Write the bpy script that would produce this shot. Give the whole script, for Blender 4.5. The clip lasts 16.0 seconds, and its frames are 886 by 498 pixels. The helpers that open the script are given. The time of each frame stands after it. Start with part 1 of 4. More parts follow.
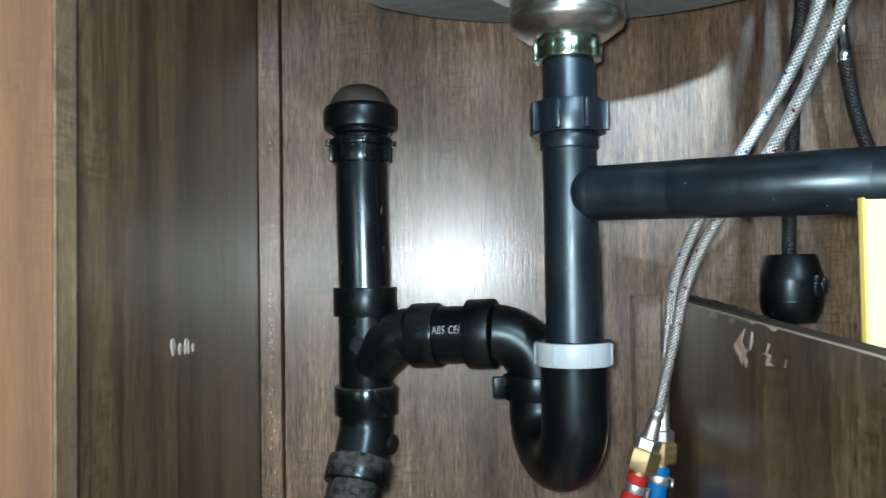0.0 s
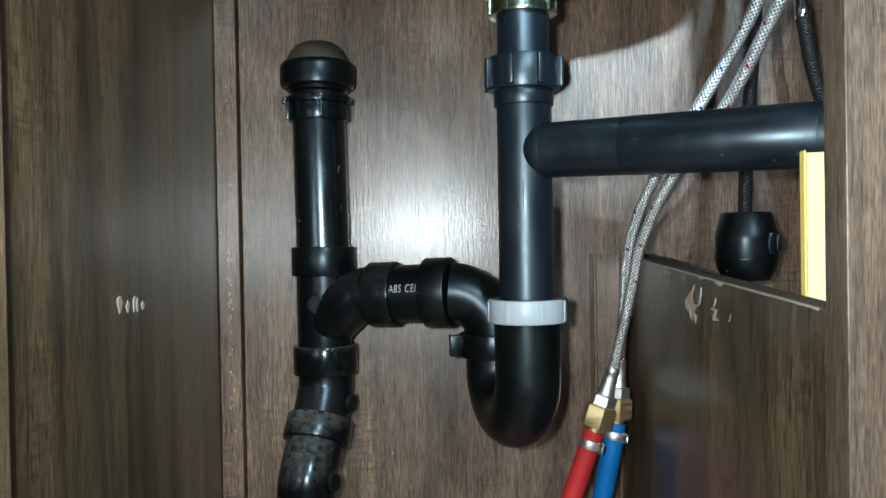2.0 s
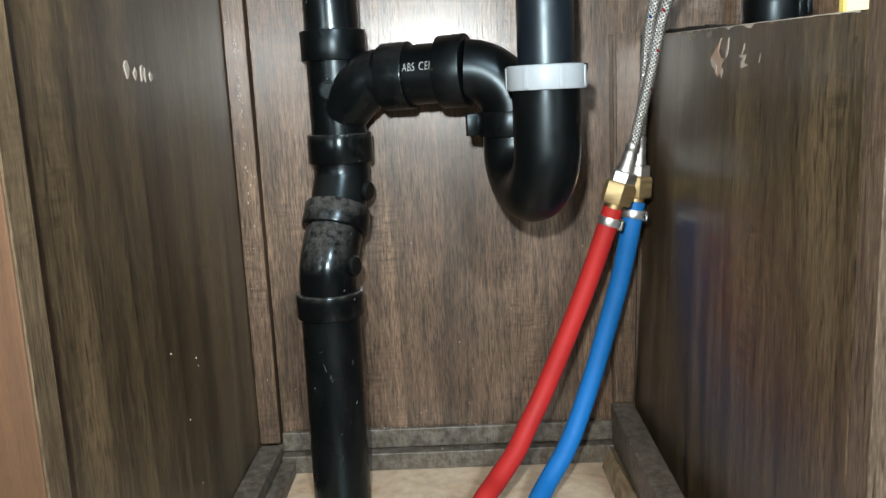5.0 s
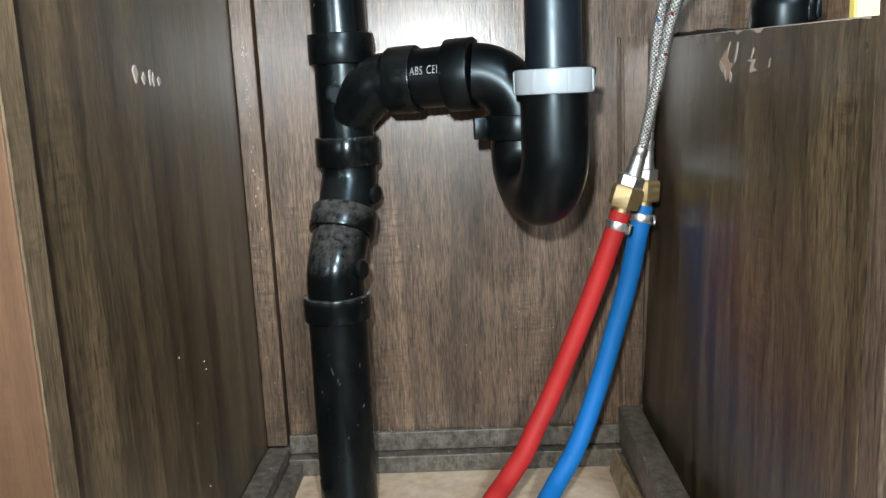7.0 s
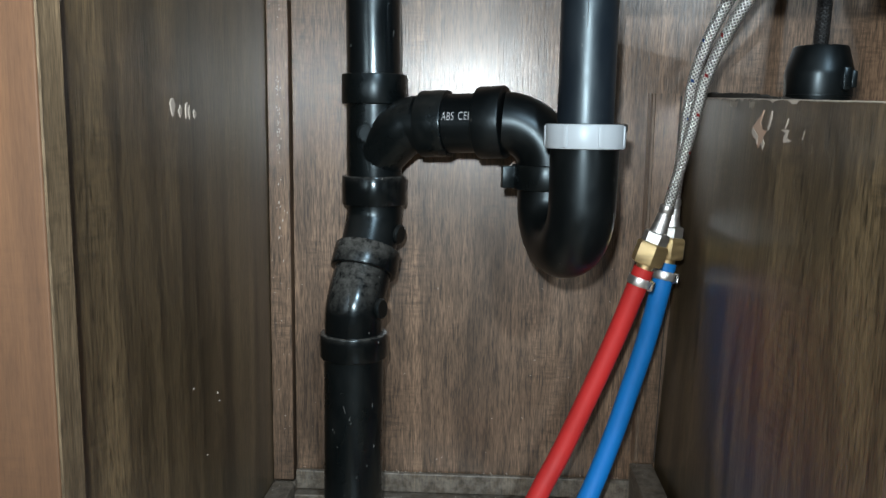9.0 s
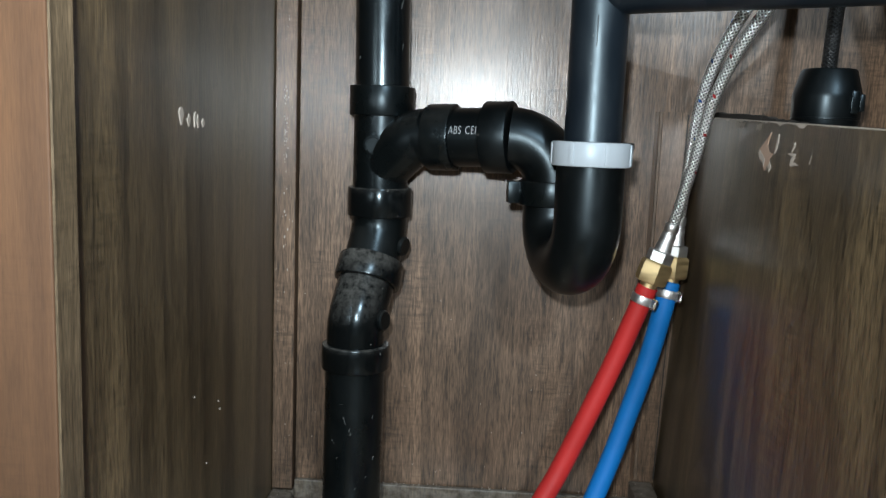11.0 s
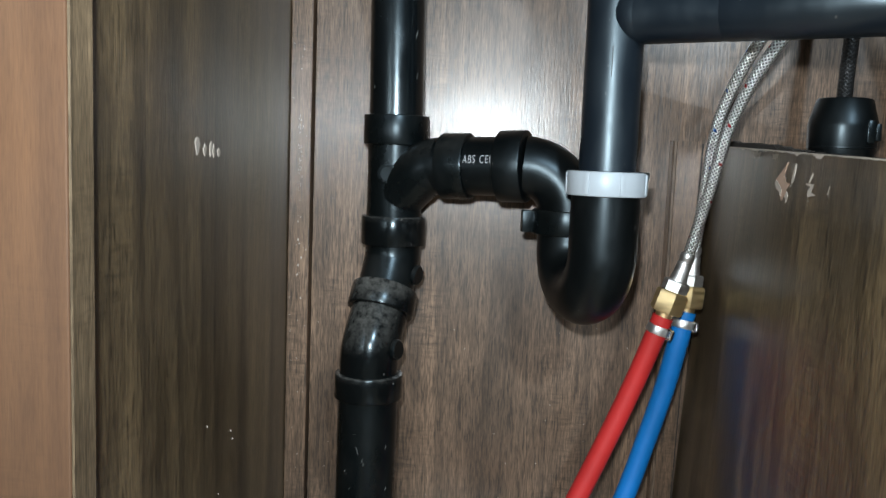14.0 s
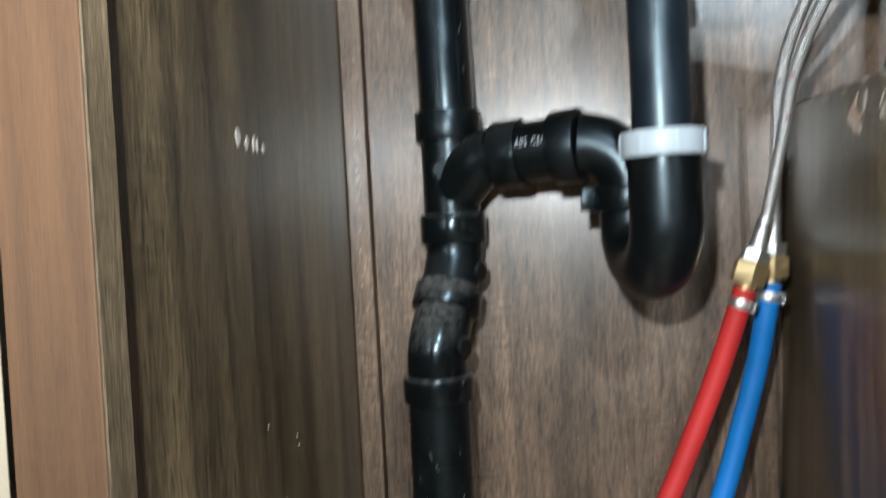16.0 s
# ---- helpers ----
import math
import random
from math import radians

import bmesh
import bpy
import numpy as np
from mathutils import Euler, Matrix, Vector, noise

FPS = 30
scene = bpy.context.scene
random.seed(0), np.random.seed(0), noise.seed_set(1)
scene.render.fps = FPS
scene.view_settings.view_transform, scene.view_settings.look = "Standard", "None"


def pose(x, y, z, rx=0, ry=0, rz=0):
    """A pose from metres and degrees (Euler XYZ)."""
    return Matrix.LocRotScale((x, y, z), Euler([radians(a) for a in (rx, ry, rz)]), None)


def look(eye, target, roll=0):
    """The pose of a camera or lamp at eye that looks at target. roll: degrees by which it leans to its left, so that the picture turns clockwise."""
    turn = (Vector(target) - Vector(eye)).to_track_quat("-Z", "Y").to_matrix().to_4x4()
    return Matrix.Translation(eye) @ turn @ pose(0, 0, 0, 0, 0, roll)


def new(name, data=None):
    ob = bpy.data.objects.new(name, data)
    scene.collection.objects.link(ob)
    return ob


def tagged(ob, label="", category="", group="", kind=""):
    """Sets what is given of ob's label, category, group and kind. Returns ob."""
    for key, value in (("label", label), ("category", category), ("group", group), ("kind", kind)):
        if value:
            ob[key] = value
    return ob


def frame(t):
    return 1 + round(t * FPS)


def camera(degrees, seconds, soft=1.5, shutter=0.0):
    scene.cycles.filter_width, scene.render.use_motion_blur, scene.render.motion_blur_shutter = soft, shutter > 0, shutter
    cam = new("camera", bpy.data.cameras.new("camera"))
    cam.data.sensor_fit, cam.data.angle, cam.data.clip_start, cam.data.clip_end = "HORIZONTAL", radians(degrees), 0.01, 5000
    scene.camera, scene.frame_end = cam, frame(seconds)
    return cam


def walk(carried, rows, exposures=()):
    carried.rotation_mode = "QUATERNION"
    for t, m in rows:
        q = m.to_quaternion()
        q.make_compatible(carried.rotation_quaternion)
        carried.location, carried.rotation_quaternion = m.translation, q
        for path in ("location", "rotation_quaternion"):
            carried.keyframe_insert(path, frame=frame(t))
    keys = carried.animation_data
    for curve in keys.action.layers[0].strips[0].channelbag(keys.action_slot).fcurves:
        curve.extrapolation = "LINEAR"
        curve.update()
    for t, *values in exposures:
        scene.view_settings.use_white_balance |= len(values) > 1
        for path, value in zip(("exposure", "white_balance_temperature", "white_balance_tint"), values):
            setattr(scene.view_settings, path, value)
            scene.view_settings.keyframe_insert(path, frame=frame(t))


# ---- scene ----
cam = camera(56.7, 16.0, shutter=0.45)
PATH = [
    (0.0, (0.0224, 0.1272, 0.4798), (0.0023, 1.1266, 0.5083), -0.87),
    (0.5, (0.0423, 0.1243, 0.4832), (0.0429, 1.1241, 0.5039), -1.02),
    (1.0, (0.0471, 0.1249, 0.4813), (0.0499, 1.1249, 0.487), -0.87),
    (1.5, (0.0456, 0.1283, 0.4799), (0.0442, 1.1283, 0.4744), -0.94),
    (2.0, (0.0444, 0.1299, 0.473), (0.0425, 1.1298, 0.4605), -0.99),
    (2.5, (0.0437, 0.1319, 0.4539), (0.036, 1.1305, 0.4006), -1.65),
    (3.0, (0.0424, 0.1318, 0.4294), (0.0332, 1.1194, 0.2728), -2.15),
    (3.5, (0.0404, 0.1336, 0.4112), (0.0225, 1.1167, 0.2291), -2.49),
    (4.0, (0.0381, 0.1345, 0.4108), (0.0209, 1.1174, 0.2275), -2.6),
    (6.5, (0.0375, 0.1362, 0.4139), (0.0112, 1.1188, 0.2301), -2.69),
    (7.0, (0.0369, 0.1362, 0.4142), (0.0094, 1.1189, 0.2311), -2.65),
    (7.5, (0.0374, 0.1373, 0.4138), (0.0067, 1.1199, 0.2308), -2.66),
    (8.0, (0.0372, 0.1376, 0.4146), (0.0027, 1.1203, 0.2327), -2.56),
    (8.5, (0.0326, 0.1385, 0.4281), (-0.0052, 1.1244, 0.2647), -0.87),
    (9.0, (0.0321, 0.1385, 0.4265), (-0.0137, 1.1264, 0.2783), 0.8),
    (11.5, (0.0304, 0.1386, 0.4313), (-0.0229, 1.1284, 0.2991), 2.38),
    (12.0, (0.0288, 0.1402, 0.4319), (-0.0335, 1.1304, 0.3074), 2.35),
    (12.5, (0.0289, 0.1407, 0.4335), (-0.0314, 1.1306, 0.3056), 2.47),
    (13.0, (0.0295, 0.141, 0.4333), (-0.0296, 1.1335, 0.3271), 2.39),
    (13.5, (0.0303, 0.1408, 0.4337), (-0.03, 1.1328, 0.3236), 2.25),
    (14.0, (0.0286, 0.1407, 0.4331), (-0.0359, 1.1327, 0.3247), 2.19),
    (14.5, (0.0274, 0.1405, 0.4337), (-0.0384, 1.1325, 0.3264), 2.03),
    (15.0, (0.0279, 0.1408, 0.4333), (-0.0422, 1.1326, 0.3264), 1.85),
    (15.5, (0.035, 0.1409, 0.4265), (-0.0323, 1.1311, 0.3037), 1.38),
    (15.7, (0.0374, 0.1451, 0.4199), (-0.0478, 1.1399, 0.3654), -0.71),
    (15.8, (0.0359, 0.1452, 0.4174), (-0.0617, 1.1397, 0.377), -1.75),
    (15.9, (0.0482, 0.1511, 0.4005), (-0.0998, 1.1398, 0.3733), -2.95),
    (16, (0.0573, 0.16, 0.3744), (-0.127, 1.1424, 0.3464), -2.99),
]
walk(cam, [(t, look(eye, target, roll)) for t, eye, target, roll in PATH], exposures=[(0.0, -0.02, 5950, 4), (0.5, -0.45, 5980, 4), (2.2, -0.2, 6000, 4), (3.2, 0.12, 6650, 9), (8.0, 0.15, 6280, 9), (9.0, -0.15, 6230, 8), (11.5, -0.2, 6180, 8), (13.0, -0.12, 6160, 8), (15.0, -0.05, 6180, 8), (15.6, -0.15, 6180, 8), (16.0, 0.18, 6200, 8)])

# ---- light: torch beside the lens, two added unseen lamps behind, a dim room ----
world = bpy.data.worlds.new("world")
world.use_nodes = True
world.node_tree.nodes["Background"].inputs[0].default_value = (0.75, 0.85, 1.0, 1)
world.node_tree.nodes["Background"].inputs[1].default_value = 0.01
scene.world = world


def lamp(name, kind, energy, m, colour, **more):
    data = bpy.data.lights.new(name, kind)
    data.energy, data.color = energy, colour
    for key, value in more.items():
        if key == "size":
            data.shape, data.size = "DISK", value
        elif key == "cone":
            data.spot_size, data.spot_blend = radians(value), 1.0
        elif key == "radius":
            data.shadow_soft_size = value
    ob = new(name, data)
    ob.matrix_world = m
    return ob


lamp("torch", "SPOT", 21.0, look((0.006, 0.112, 0.490), (0.03, 0.862, 0.52)), (0.94, 0.985, 0.985), radius=0.012, cone=136)
# Added unseen lamp: gives boards and pipes a cool sheen.
lamp("cool_fill", "AREA", 45.0, look((0.60, -1.54, 1.72), (0.1, 0.8, 0.6)), (0.76, 0.9, 1.0), size=0.16)
# Added unseen narrow lamp: makes the bright patch on the upper right back panel.
lamp("wall_patch_fill", "SPOT", 720.0, look((-0.09, -1.5, 1.33), (0.23, 0.862, 0.615)), (0.72, 0.88, 1.0), radius=0.03, cone=6.9)


# ---- materials ----
def shader(name, colour=(0.5, 0.5, 0.5), rough=0.5, metal=0.0, spec=0.5):
    mat = bpy.data.materials.new(name)
    mat.use_nodes = True
    b = mat.node_tree.nodes["Principled BSDF"]
    b.inputs["Base Color"].default_value = (*colour, 1)
    b.inputs["Roughness"].default_value = rough
    b.inputs["Metallic"].default_value = metal
    b.inputs["Specular IOR Level"].default_value = spec
    return mat, mat.node_tree.nodes, mat.node_tree.links, b


def noise_node(n, l, scale, stretch=(1, 1, 1), detail=4.0, rough=0.55, distort=0.0, coord="Object", shift=(0, 0, 0)):
    tc, mp, nz = n.new("ShaderNodeTexCoord"), n.new("ShaderNodeMapping"), n.new("ShaderNodeTexNoise")
    mp.inputs["Scale"].default_value = stretch
    mp.inputs["Location"].default_value = shift
    nz.inputs["Scale"].default_value, nz.inputs["Detail"].default_value = scale, detail
    nz.inputs["Roughness"].default_value, nz.inputs["Distortion"].default_value = rough, distort
    l.new(tc.outputs[coord], mp.inputs[0])
    l.new(mp.outputs[0], nz.inputs["Vector"])
    return nz


def ramp(n, l, source, stops):
    r = n.new("ShaderNodeValToRGB")
    while len(r.color_ramp.elements) < len(stops):
        r.color_ramp.elements.new(0.5)
    for e, (p, c) in zip(r.color_ramp.elements, stops):
        e.position = p
        e.color = (*c, 1) if isinstance(c, tuple) else (c, c, c, 1)
    l.new(source, r.inputs[0])
    return r


def mixed(n, l, kind, fac, a, b):
    m = n.new("ShaderNodeMix")
    m.data_type, m.blend_type = "RGBA", kind
    for k, v in ((0, fac), (6, a), (7, b)):
        if isinstance(v, bpy.types.NodeSocket):
            l.new(v, m.inputs[k])
        else:
            m.inputs[k].default_value = v if k == 0 else (*v, 1)
    return m.outputs[2]


def bumped(n, l, b, source, strength, distance, before=None):
    bp = n.new("ShaderNodeBump")
    bp.inputs["Strength"].default_value, bp.inputs["Distance"].default_value = strength, distance
    l.new(source, bp.inputs["Height"])
    if before:
        l.new(before.outputs[0], bp.inputs["Normal"])
    l.new(bp.outputs[0], b.inputs["Normal"])
    return bp


def wood(name, light, dark, rough, dusty=0.0, figure=1.0, coat=0.0, grit=0.0, gloss=0.27, size=1.0):
    """Brown wood-grain laminate: tall streaks, dark pores, fine hatching and patches of cross ripple."""
    mat, n, l, b = shader(name, rough=rough)
    broad = noise_node(n, l, size, (34, 34, 2.2), 5, 0.6, 0.9)
    streak = noise_node(n, l, size, (300, 300, 11), 4, 0.65, 0.3)
    pore = noise_node(n, l, size, (760, 760, 58), 3, 0.6)
    hatch = noise_node(n, l, size, (1500, 1500, 120), 1, 0.5)
    ripple = noise_node(n, l, size, (45, 45, 330), 3, 0.6, 1.0)
    cloud = noise_node(n, l, 1.0, (10, 10, 6), 4, 0.6, 0.5)
    base = ramp(n, l, broad.outputs[0], [(0.32, dark), (0.5, tuple((a + c) / 2 for a, c in zip(light, dark))), (0.66, light)])
    fine = ramp(n, l, streak.outputs[0], [(0.3, 0.45), (0.45, 0.94), (0.58, 1.06), (0.74, 1.28)])
    dots = ramp(n, l, pore.outputs[0], [(0.35, 0.42 - grit), (0.45, 0.94), (0.66, 1.12 + 0.5 * grit)])
    lines = ramp(n, l, hatch.outputs[0], [(0.32, 0.5), (0.68, 1.42)])
    spread = noise_node(n, l, 1.0, (13, 13, 9), 3, 0.6, 0.0, "Object", (3.1, 1.7, 0.4))
    where = ramp(n, l, spread.outputs[0], [(0.48, 0.0), (0.64, 1.0)])
    cross = ramp(n, l, ripple.outputs[0], [(0.36, 0.58), (0.5, 1.0), (0.64, 1.22)])
    cross_mix = mixed(n, l, "MIX", where.outputs[0], (1.0, 1.0, 1.0), cross.outputs[0])
    patch = ramp(n, l, cloud.outputs[0], [(0.32, 0.66), (0.68, 1.25)])
    c = base.outputs[0]
    for r, f in ((fine.outputs[0], 0.9), (dots.outputs[0], 0.85), (lines.outputs[0], 0.8), (cross_mix, 0.9), (patch.outputs[0], 1.0)):
        c = mixed(n, l, "MULTIPLY", f * figure, c, r)
    if dusty:
        dust = noise_node(n, l, 130.0, (1, 1, 1), 6, 0.7)
        d = ramp(n, l, dust.outputs[0], [(0.4, 0.06), (0.68, dusty)])
        c = mixed(n, l, "MIX", d.outputs[0], c, (0.3, 0.27, 0.23))
    l.new(c, b.inputs["Base Color"])
    ro = ramp(n, l, cloud.outputs[0], [(0.3, rough * 0.85), (0.7, rough * 1.2)])
    l.new(ro.outputs[0], b.inputs["Roughness"])
    if coat:
        b.inputs["Coat Weight"].default_value, b.inputs["Coat Roughness"].default_value = coat, gloss
    b1 = bumped(n, l, b, pore.outputs[0], 0.5, 0.0003)
    bumped(n, l, b, streak.outputs[0], 0.2, 0.0004, b1)
    if coat:
        film_bump = n.new("ShaderNodeBump")
        film_bump.inputs["Strength"].default_value, film_bump.inputs["Distance"].default_value = 0.42, 0.0003
        l.new(pore.outputs[0], film_bump.inputs["Height"])
        l.new(film_bump.outputs[0], b.inputs["Coat Normal"])
    return mat


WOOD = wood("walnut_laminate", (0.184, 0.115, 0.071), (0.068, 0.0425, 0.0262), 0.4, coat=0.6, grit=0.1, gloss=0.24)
# Copy of the back's laminate, set darker and more olive for side and partition.
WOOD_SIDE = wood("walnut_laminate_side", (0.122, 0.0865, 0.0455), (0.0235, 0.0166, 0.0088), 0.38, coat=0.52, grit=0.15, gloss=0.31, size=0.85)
WOOD_FRAME = wood("walnut_face_frame", (0.172, 0.121, 0.084), (0.086, 0.06, 0.041), 0.42, 0.0, 0.9)
WOOD_EDGE = wood("pale_edge_band", (0.18, 0.13, 0.078), (0.09, 0.065, 0.038), 0.5, 0.0, 0.8)
WOOD_RAIL = wood("walnut_rail", (0.105, 0.08, 0.054), (0.036, 0.027, 0.018), 0.5, 0.48)
WOOD_RED = wood("reddish_face_frame", (0.122, 0.06, 0.027), (0.074, 0.035, 0.0155), 0.8, 0.0, 0.2)


def plastic(name, colour, rough, dust=0.25, spec=0.5, settled=0.0):
    """Black moulded plastic with scuffs and patches of dust."""
    mat, n, l, b = shader(name, colour, rough, 0.0, spec)
    a = noise_node(n, l, 38.0, (1, 1, 0.6), 6, 0.65)
    s = noise_node(n, l, 900.0, (1, 1, 0.05), 2, 0.5)
    d = ramp(n, l, a.outputs[0], [(0.52, 0.0), (0.75, dust)])
    dots = noise_node(n, l, 210.0, (1, 1, 0.5), 1, 0.5)
    dm = ramp(n, l, dots.outputs[0], [(0.785, 0.0), (0.8, 0.6 if dust > 0.03 else 0.15)])
    c = mixed(n, l, "MIX", d.outputs[0], colour, (0.13, 0.124, 0.112))
    if settled:
        geo, sep = n.new("ShaderNodeNewGeometry"), n.new("ShaderNodeSeparateXYZ")
        l.new(geo.outputs["Normal"], sep.inputs[0])
        up = ramp(n, l, sep.outputs[2], [(0.12, 0.0), (0.6, 1.0)])
        sp = noise_node(n, l, 190.0, (1, 1, 1), 7, 0.75)
        grit = ramp(n, l, sp.outputs[0], [(0.36, 0.05), (0.64, settled)])
        c = mixed(n, l, "MIX", mixed(n, l, "MULTIPLY", 1.0, up.outputs[0], grit.outputs[0]), c, (0.085, 0.083, 0.076))
    l.new(mixed(n, l, "MIX", dm.outputs[0], c, (0.3, 0.29, 0.27)), b.inputs["Base Color"])
    r = ramp(n, l, a.outputs[0], [(0.4, rough * 0.9), (0.75, min(1.0, rough * 1.5))])
    l.new(r.outputs[0], b.inputs["Roughness"])
    # Cool reflected light is painted in here as a bluish highlight colour.
    b.inputs["Specular Tint"].default_value = (0.74, 0.91, 1.0, 1)
    g = noise_node(n, l, 160.0, (1, 1, 1), 3, 0.6)
    b1 = bumped(n, l, b, g.outputs[0], 0.05, 0.0002)
    bumped(n, l, b, s.outputs[0], 0.06, 0.0001, b1)
    return mat


ABS = plastic("black_abs", (0.0022, 0.0031, 0.0034), 0.27, 0.03, 0.34, 0.14)
ABS_GLOSS = plastic("glossy_black_abs", (0.002, 0.003, 0.0038), 0.21, 0.02, 0.8)
ABS_DUSTY = plastic("dusty_black_abs", (0.0026, 0.0032, 0.0034), 0.2, 0.1, 0.3, 1.0)
ABS_MATT = plastic("matt_black_plastic", (0.002, 0.0026, 0.0029), 0.31, 0.015, 0.36)
TUBE = plastic("dark_tubular_plastic", (0.0048, 0.0078, 0.0122), 0.34, 0.02, 0.75)
WHITE_PLASTIC = plastic("white_nylon", (0.36, 0.395, 0.425), 0.35, 0.1)
WHITE_INK = shader("white_ink", (0.42, 0.44, 0.45), 0.6)[0]


def metal(name, colour, rough, scratch=0.3):
    mat, n, l, b = shader(name, colour, rough, 1.0)
    a = noise_node(n, l, 60.0, (1, 1, 6), 3, 0.5)
    r = ramp(n, l, a.outputs[0], [(0.3, rough * 0.9), (0.7, rough * (1.1 + scratch))])
    l.new(r.outputs[0], b.inputs["Roughness"])
    k = ramp(n, l, a.outputs[0], [(0.3, tuple(v * 0.9 for v in colour)), (0.6, colour)])
    l.new(k.outputs[0], b.inputs["Base Color"])
    return mat


STEEL = metal("brushed_steel", (0.5, 0.5, 0.49), 0.3, 0.0)
STEEL_MATT = metal("crimped_steel", (0.72, 0.72, 0.71), 0.4)
CHROME = metal("chrome", (0.75, 0.76, 0.76), 0.12)
ZINC = metal("green_tinted_chrome", (0.42, 0.52, 0.41), 0.18)
BRASS = metal("brass", (0.82, 0.64, 0.35), 0.42)
SINK_STEEL = shader("sprayed_sink_underside", (0.4, 0.42, 0.43), 0.6, 0.0)
_n = noise_node(SINK_STEEL[1], SINK_STEEL[2], 90.0, (1, 1, 1), 5, 0.7)
_k = ramp(SINK_STEEL[1], SINK_STEEL[2], _n.outputs[0], [(0.35, (0.11, 0.12, 0.117)), (0.65, (0.17, 0.182, 0.178))])
SINK_STEEL[2].new(_k.outputs[0], SINK_STEEL[3].inputs["Base Color"])
SINK_STEEL = SINK_STEEL[0]


def pex(name, colour):
    mat, n, l, b = shader(name, colour, 0.62, 0.0, 0.35)
    a = noise_node(n, l, 30.0, (1, 1, 1), 4, 0.6)
    k = ramp(n, l, a.outputs[0], [(0.3, tuple(v * 0.82 for v in colour)), (0.65, colour)])
    l.new(k.outputs[0], b.inputs["Base Color"])
    bumped(n, l, b, a.outputs[0], 0.1, 0.0004)
    return mat


RED = pex("red_pex", (0.46, 0.02, 0.018))
BLUE = pex("blue_pex", (0.005, 0.15, 0.46))


def braid(name, wire, gap, fleck, rough=0.42, is_metal=1.0, pitch=0.0030, fleck_step=0.03):
    """Woven sleeve: two crossing sets of strands along the hose, with coloured tracer marks."""
    mat, n, l, b = shader(name, wire, rough, is_metal)
    uv, sep = n.new("ShaderNodeUVMap"), n.new("ShaderNodeSeparateXYZ")
    l.new(uv.outputs[0], sep.inputs[0])

    def op(kind, a, c=None, clamp=False):
        m = n.new("ShaderNodeMath")
        m.operation, m.use_clamp = kind, clamp
        for k, v in enumerate((a, c)):
            if v is None:
                continue
            if isinstance(v, bpy.types.NodeSocket):
                l.new(v, m.inputs[k])
            else:
                m.inputs[k].default_value = v
        return m.outputs[0]

    along = op("MULTIPLY", sep.outputs[1], 1.0 / pitch)
    around = op("MULTIPLY", sep.outputs[0], 8.0)
    s1 = op("SINE", op("MULTIPLY", op("ADD", along, around), 2 * math.pi))
    s2 = op("SINE", op("MULTIPLY", op("SUBTRACT", along, around), 2 * math.pi))
    h = op("MAXIMUM", s1, s2)
    k = ramp(n, l, op("MULTIPLY_ADD", h, 0.5), [(0.2, gap), (0.62, wire)])
    k.inputs[0].links[0].from_node.inputs[2].default_value = 0.5
    run = op("FRACT", op("MULTIPLY", sep.outputs[1], 1.0 / fleck_step))
    turn = op("FRACT", op("MULTIPLY", op("ADD", sep.outputs[0], op("MULTIPLY", sep.outputs[1], 20.0)), 2.0))
    spot = op("MULTIPLY", op("LESS_THAN", run, 0.08), op("LESS_THAN", turn, 0.2))
    l.new(mixed(n, l, "MIX", spot, k.outputs[0], fleck), b.inputs["Base Color"])
    bumped(n, l, b, h, 0.7, 0.0006)
    return mat


BRAID_RED = braid("steel_braid_red_tracer", (0.8, 0.8, 0.79), (0.09, 0.09, 0.09), (0.45, 0.05, 0.05))
BRAID_BLUE = braid("steel_braid_blue_tracer", (0.8, 0.8, 0.79), (0.09, 0.09, 0.09), (0.04, 0.12, 0.35))
BRAID_BLACK = braid("black_braid", (0.009, 0.009, 0.009), (0.004, 0.004, 0.004), (0.02, 0.02, 0.02), 0.4, 0.0)

TILE = shader("travertine", rough=0.32)
_a = noise_node(TILE[1], TILE[2], 14.0, (1, 1, 1), 6, 0.65, 0.8)
_b = noise_node(TILE[1], TILE[2], 70.0, (1, 1, 1), 4, 0.6)
_c = ramp(TILE[1], TILE[2], _a.outputs[0], [(0.3, (0.36, 0.19, 0.09)), (0.44, (0.6, 0.44, 0.3)), (0.54, (0.66, 0.52, 0.38)), (0.72, (0.52, 0.36, 0.22))])
_d = ramp(TILE[1], TILE[2], _b.outputs[0], [(0.3, 0.8), (0.6, 1.05)])
TILE[2].new(mixed(TILE[1], TILE[2], "MULTIPLY", 1.0, _c.outputs[0], _d.outputs[0]), TILE[3].inputs["Base Color"])
TILE = TILE[0]
# Room dimness is put into the wall colour, so the pipes reflect less.
DIM_PAINT = shader("dimmed_wall_paint", (0.26, 0.24, 0.21), 0.8)[0]
STONE = shader("countertop_stone", (0.12, 0.11, 0.1), 0.3)[0]
RAW = shader("torn_fibreboard", (0.4, 0.28, 0.21), 0.9)[0]
PALE_MARK = shader("pale_scratch", (0.06, 0.066, 0.063), 0.7)[0]
FLAKE = shader("pale_flake", (0.42, 0.37, 0.32), 0.8)[0]
YELLOW = shader("yellow_print", (0.8, 0.62, 0.16), 0.5)[0]
CREAM = shader("cream_card", (0.88, 0.8, 0.46), 0.55)[0]
DOME = plastic("dusty_dome", (0.038, 0.028, 0.02), 0.55, 0.12)
PAINTED = shader("cream_door_paint", (0.75, 0.66, 0.5), 0.45)[0]
STAIN = shader("stained_veneer", rough=0.7)
_s = noise_node(STAIN[1], STAIN[2], 26.0, (1, 1, 1), 5, 0.6, 0.5)
